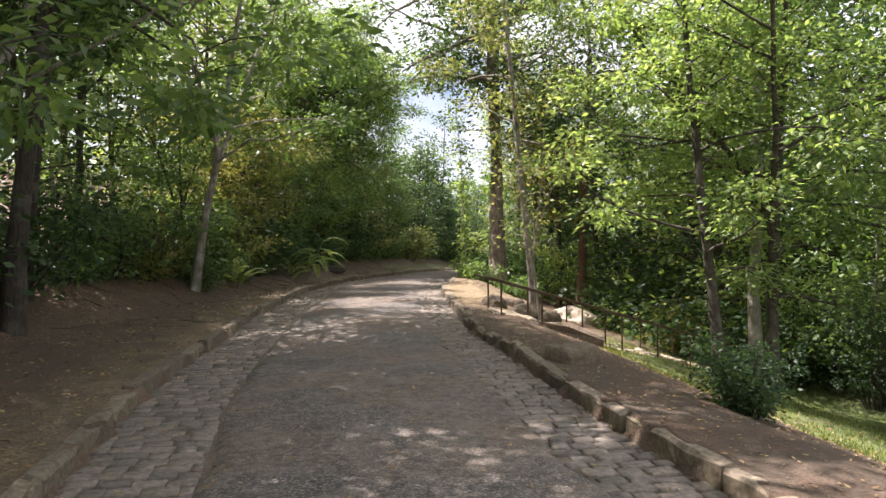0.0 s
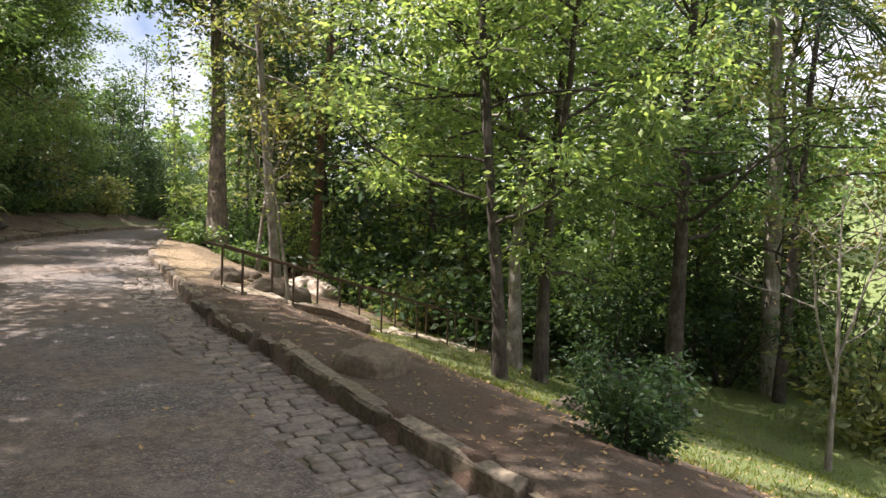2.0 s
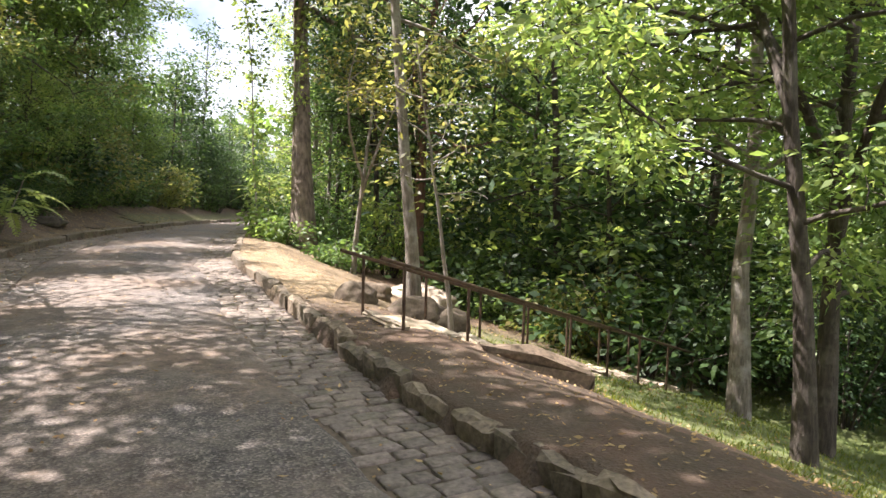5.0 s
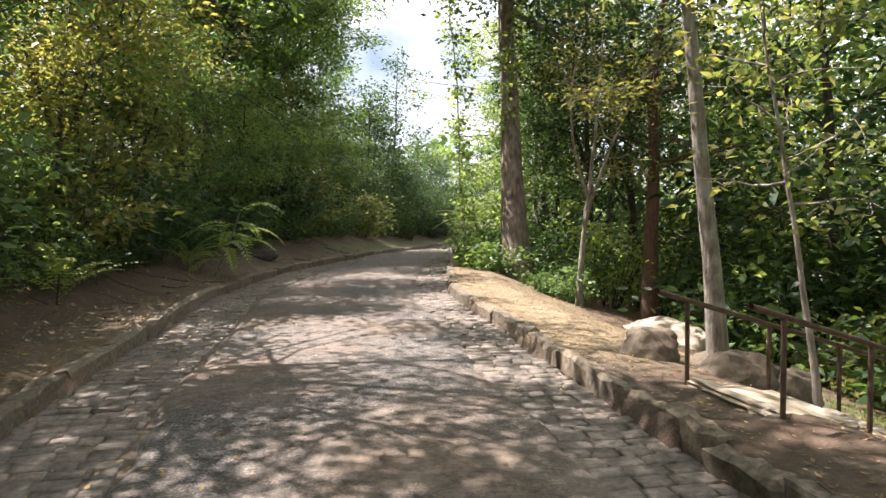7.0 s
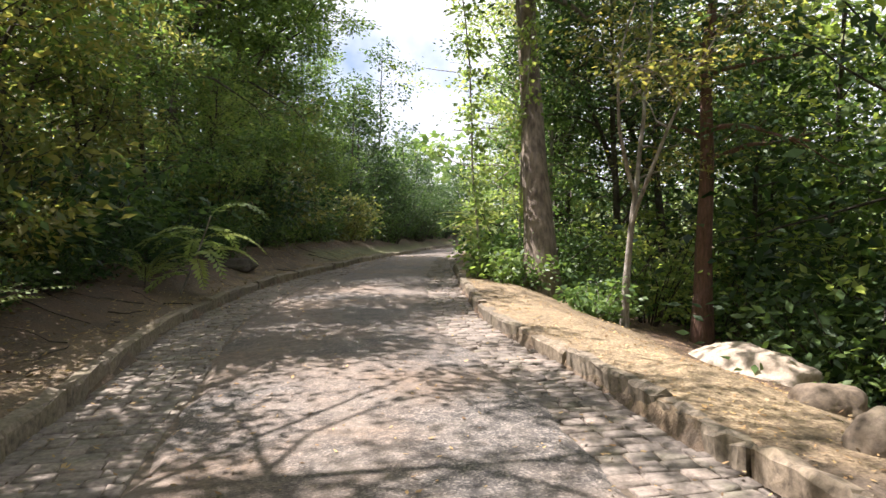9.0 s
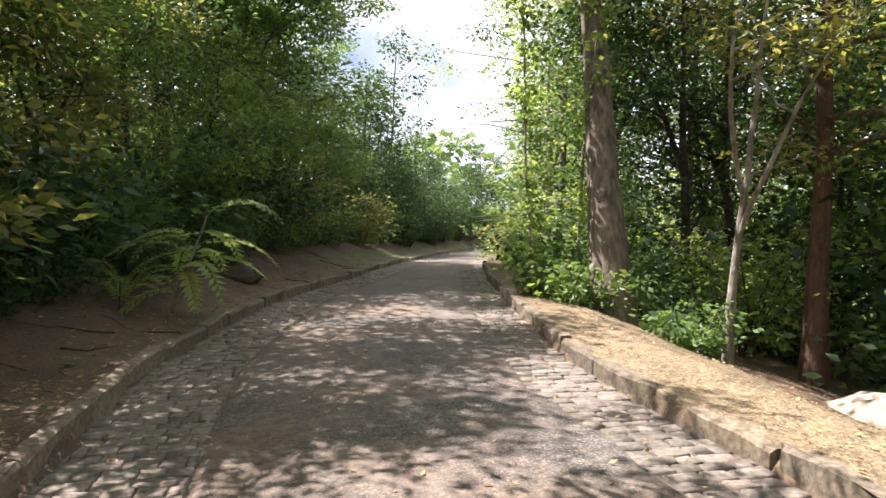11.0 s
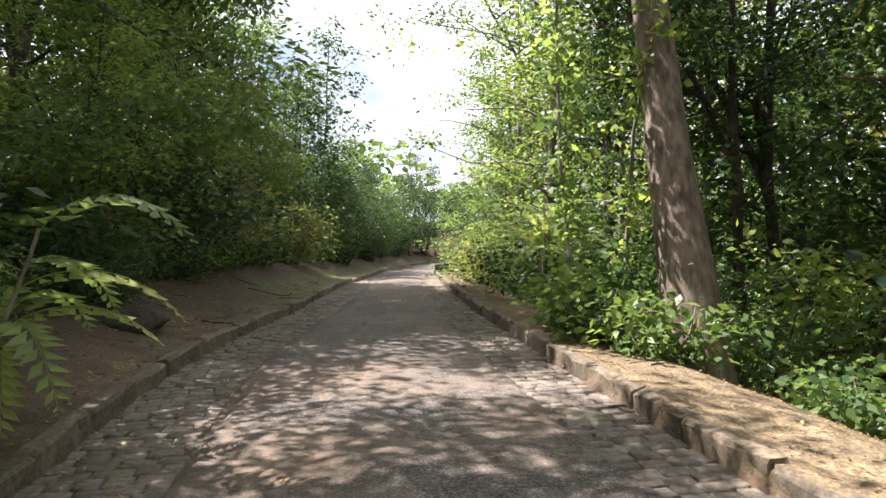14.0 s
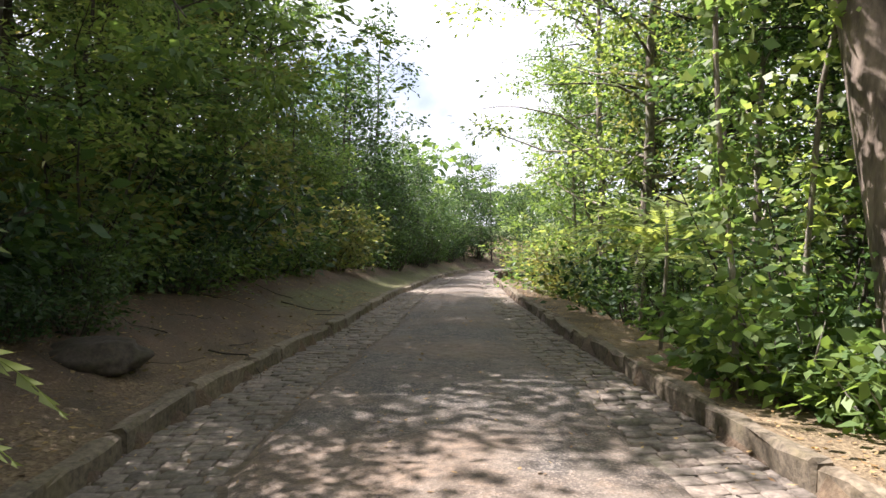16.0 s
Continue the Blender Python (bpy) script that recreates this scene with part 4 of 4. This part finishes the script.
plant("climbing_vine", vine_meshes(504, 6.8), ("stem", "foliage"), on_ground(1.13, 25.3), "climbing vine with broad yellow-green leaves", "vine")
plant("climbing_vine", vine_meshes(505, 8.5), ("stem", "foliage"), on_ground(2.09, 25.8), "tall vine column with broad bright leaves", "vine")
broad = shrub_meshes(506, 0.85, 0.36, LEAF_MID, BARK_GREY, 0.13, 10, 14, 0.13, 0.3, 0.55)
for x, y, t, k in ((1.57, 24.9, 0, 1.1), (1.8, 24.3, 1, 1.0), (1.84, 25.8, 2, 1.2), (2.59, 22.65, 3, 0.85), (3.16, 23.3, 4, 0.8), (1.82, 26.4, 6, 0.9)):
    plant("broadleaf_plant", broad, ("stem", "foliage"), on_ground(x, y, t, k), "low plant with large soft green leaves", "plant", "broadleaf plants by the big trunk")
flowering = shrub_meshes(508, 1.1, 1.0, LEAF_LIGHT, BARK_GREY, 0.12, 12, 22, 0.2)
for x, y, t in ((18.76, 7.64, 0), (17.1, 5.71, 1), (19.56, 9.56, 2), (16.41, 3.52, 3)):
    plant("shrub", flowering, ("stem", "foliage"), on_ground(x, y, t), "bright light green shrub on the sunlit lawn", "shrub", "lawn shrubs")
block("low_wall", (1.5, 0.3, 0.35), CONCRETE, pose(10.4, 8.1, -2.1, 0, 3, 40), "low weathered stone wall in the grass", "wall", "", 0.025, 33)
bare = tree_meshes(507, 4.3, 1.3, 1.9, 0.045, LEAF_DRY, BARK_GREY, 0.06, 16, 5, 1, (0.1, 0.1), 0.1, forks=3)
plant("bare_shrub", bare, TREE, on_ground(8.83, 8.6), "leafless pale grey shrub on the lawn", "shrub")

# ---- fallen leaves, twigs and grass ----


def fallen_leaves(name, n, pick, size, mat, label, seed):
    rng = np.random.default_rng(seed)
    x, y, z = pick(rng, n)
    a = rng.uniform(0, 6.28, n)
    d = unit(np.stack([np.cos(a), np.sin(a), rng.normal(0, 0.18, n)], 1))
    nr = unit(rng.normal(0, 0.25, (n, 3)) + [0, 0, 1])
    ln = size * rng.uniform(0.5, 1.4, n)
    v, f = leaf_quads(np.stack([x, y, z], 1), d, nr, ln, ln * rng.uniform(0.3, 0.6, n), -0.1)
    tagged(new(name, np_mesh(name, v, f, mat)), label, "leaf litter", kind="stuff")


def on_road(rng, n):
    y = rng.uniform(1, 38, n)
    s = np.where(rng.uniform(0, 1, n) < 0.45, rng.beta(1, 5, n), rng.uniform(0, 1, n))
    s = np.where(rng.uniform(0, 1, n) < 0.3, 1 - s, s)
    return XL(y) * (1 - s) + XR(y) * s, y, dip(y) + 0.018 + 0.034 * (1 - (2 * s - 1) ** 2)


def on_left(rng, n):
    y = rng.uniform(-2, 38, n)
    x = XL(y) - 0.18 - 4.5 * rng.uniform(0, 1, n) ** 1.1
    return x, y, ground_z(x, y) + 0.012


def on_right(rng, n):
    y = rng.uniform(1, 38, n)
    x = XR(y) + 0.18 + 5.0 * rng.uniform(0, 1, n) ** 1.3
    return x, y, ground_z(x, y) + 0.012


fallen_leaves("fallen_leaves", 2600, on_road, 0.045, LEAF_DRY, "dry brown leaves scattered on the asphalt", 70)
fallen_leaves("fallen_leaves", 15000, on_left, 0.058, LEAF_DRY, "dry brown leaf litter on the shaded bank", 71)
fallen_leaves("fallen_leaves", 11000, on_right, 0.042, LEAF_DRY, "straw-coloured leaf litter on the dirt verge", 72)


def grass_blades(n, seed):
    rng = np.random.default_rng(seed)
    y = rng.uniform(1.5, 16.5, n)
    x = XR(y) + 2.3 + 9 * rng.uniform(0, 1, n) ** 1.3
    keep = wave(x, y, 1.3) + rng.normal(0, 0.3, n) > -0.35
    x, y = x[keep], y[keep]
    k = len(x)
    c = np.stack([x, y, ground_z(x, y) - 0.005], 1)
    a = unit(np.stack([rng.normal(0, 0.5, k), rng.normal(0, 0.5, k), np.ones(k)], 1))
    ln = rng.uniform(0.03, 0.09, k)
    v, f = leaf_quads(c, a, unit(rng.normal(0, 1, (k, 3)) * [1, 1, 0.2]), ln, np.full(k, 0.012), 0.3)
    tagged(new("grass", np_mesh("grass", v, f, GRASS)), "short green grass on the slope", "grass", kind="stuff")


grass_blades(26000, 73)


def dry_twigs(n, seed):
    rng = np.random.default_rng(seed)
    lines = []
    for _ in range(n):
        y = rng.uniform(1, 35)
        x = float(XL(y)) - 0.5 - 3.6 * rng.uniform(0, 1)
        a = rng.uniform(0, 6.28)
        ln = rng.uniform(0.25, 1.1)
        t = np.linspace(0, 1, 5)[:, None]
        p = np.array([[x, y, 0]]) + t * ln * np.array([[math.cos(a), math.sin(a), 0]]) + rng.normal(0, 0.03, (5, 3))
        p[:, 2] = ground_z(p[:, 0], p[:, 1]) + 0.015 + np.abs(rng.normal(0, 0.05)) * t[:, 0]
        r = 0.003 + 0.009 * rng.uniform(0, 1) ** 2
        lines.append((p, np.linspace(r, r * 0.4, 5)))
    v, f = tubes(lines, 5)
    tagged(new("dry_twigs", np_mesh("dry_twigs", v, f, BARK_DARK, True)), "dead twigs and roots on the bank", "twigs", kind="stuff")


dry_twigs(220, 74)


# ---- gutter setts ----


def sett_verts(rng, lx, ly):
    """A worn stone: sides, rounded shoulder and slightly domed top."""
    q = np.array([(-1, -1), (1, -1), (1, 1), (-1, 1)]) * 0.5
    out = []
    for z, k in ((-0.05, 1.0), (-0.004, 0.985), (0.003, 0.9)):
        ring = np.zeros((4, 3))
        ring[:, :2] = q * [lx * k, ly * k] + rng.normal(0, 0.0045, (4, 2))
        ring[:, 2] = z + rng.normal(0, 0.0025, 4)
        out.append(ring)
    return np.concatenate(out)


SETT_FACES = [(0, 1, 5, 4), (1, 2, 6, 5), (2, 3, 7, 6), (3, 0, 4, 7), (4, 5, 9, 8), (5, 6, 10, 9), (6, 7, 11, 10), (7, 4, 8, 11), (8, 9, 10, 11)]


def lay_setts(root, inner, outer, seed, near_a, near_b, gap):
    """Courses across the gutter strip; the stones between near_a and near_b are pieces of their own."""
    rng = np.random.default_rng(seed)
    kinds_of = [np_mesh("sett", sett_verts(rng, 0.2, 0.135), SETT_FACES, SETT) for _ in range(10)]
    rest_v, rest_f, count = [], [], 0
    y = -6.0
    while y < 52:
        course = rng.uniform(0.125, 0.165)
        a, b = float(inner(y)), float(outer(y))
        ang = math.atan2(float(outer(y - 0.3) - outer(y + 0.3)), 0.6)
        x = a - rng.uniform(0, 0.14)
        while x < b - 0.06:
            w = min(rng.uniform(0.15, 0.26), b - x)
            cx, cz = x + w / 2, float(dip(y)) - 0.004 + rng.normal(0, 0.004)
            tilt = rng.normal(0, 1.2, 2)
            m = pose(cx, y + course / 2, cz, tilt[0], tilt[1], math.degrees(ang) + rng.normal(0, 1.5)) @ Matrix.Diagonal(((w - gap) / 0.2, (course - gap) / 0.135, 1, 1))
            if near_a < y < near_b and count < 300:
                part("sett", kinds_of[int(rng.integers(10))], root, m=m)
                count += 1
            else:
                v = sett_verts(rng, 0.2, 0.135)
                mm = np.array(m)
                rest_f.append(np.array(SETT_FACES) + 12 * len(rest_v))
                rest_v.append(v @ mm[:3, :3].T + mm[:3, 3])
            x += w
        y += course
    joined = part("setts", np_mesh("setts", np.concatenate(rest_v), np.concatenate(rest_f), SETT), root)
    tagged(joined, "farther gutter setts of worn grey stone", kind="stuff")


lay_setts(pave_r, lambda y: XR(y) - GUT_R, XR, 61, 5.4, 99, 0.016)
lay_setts(pave_l, XL, lambda y: XL(y) + GUT_L, 62, 16.5, 99, 0.01)
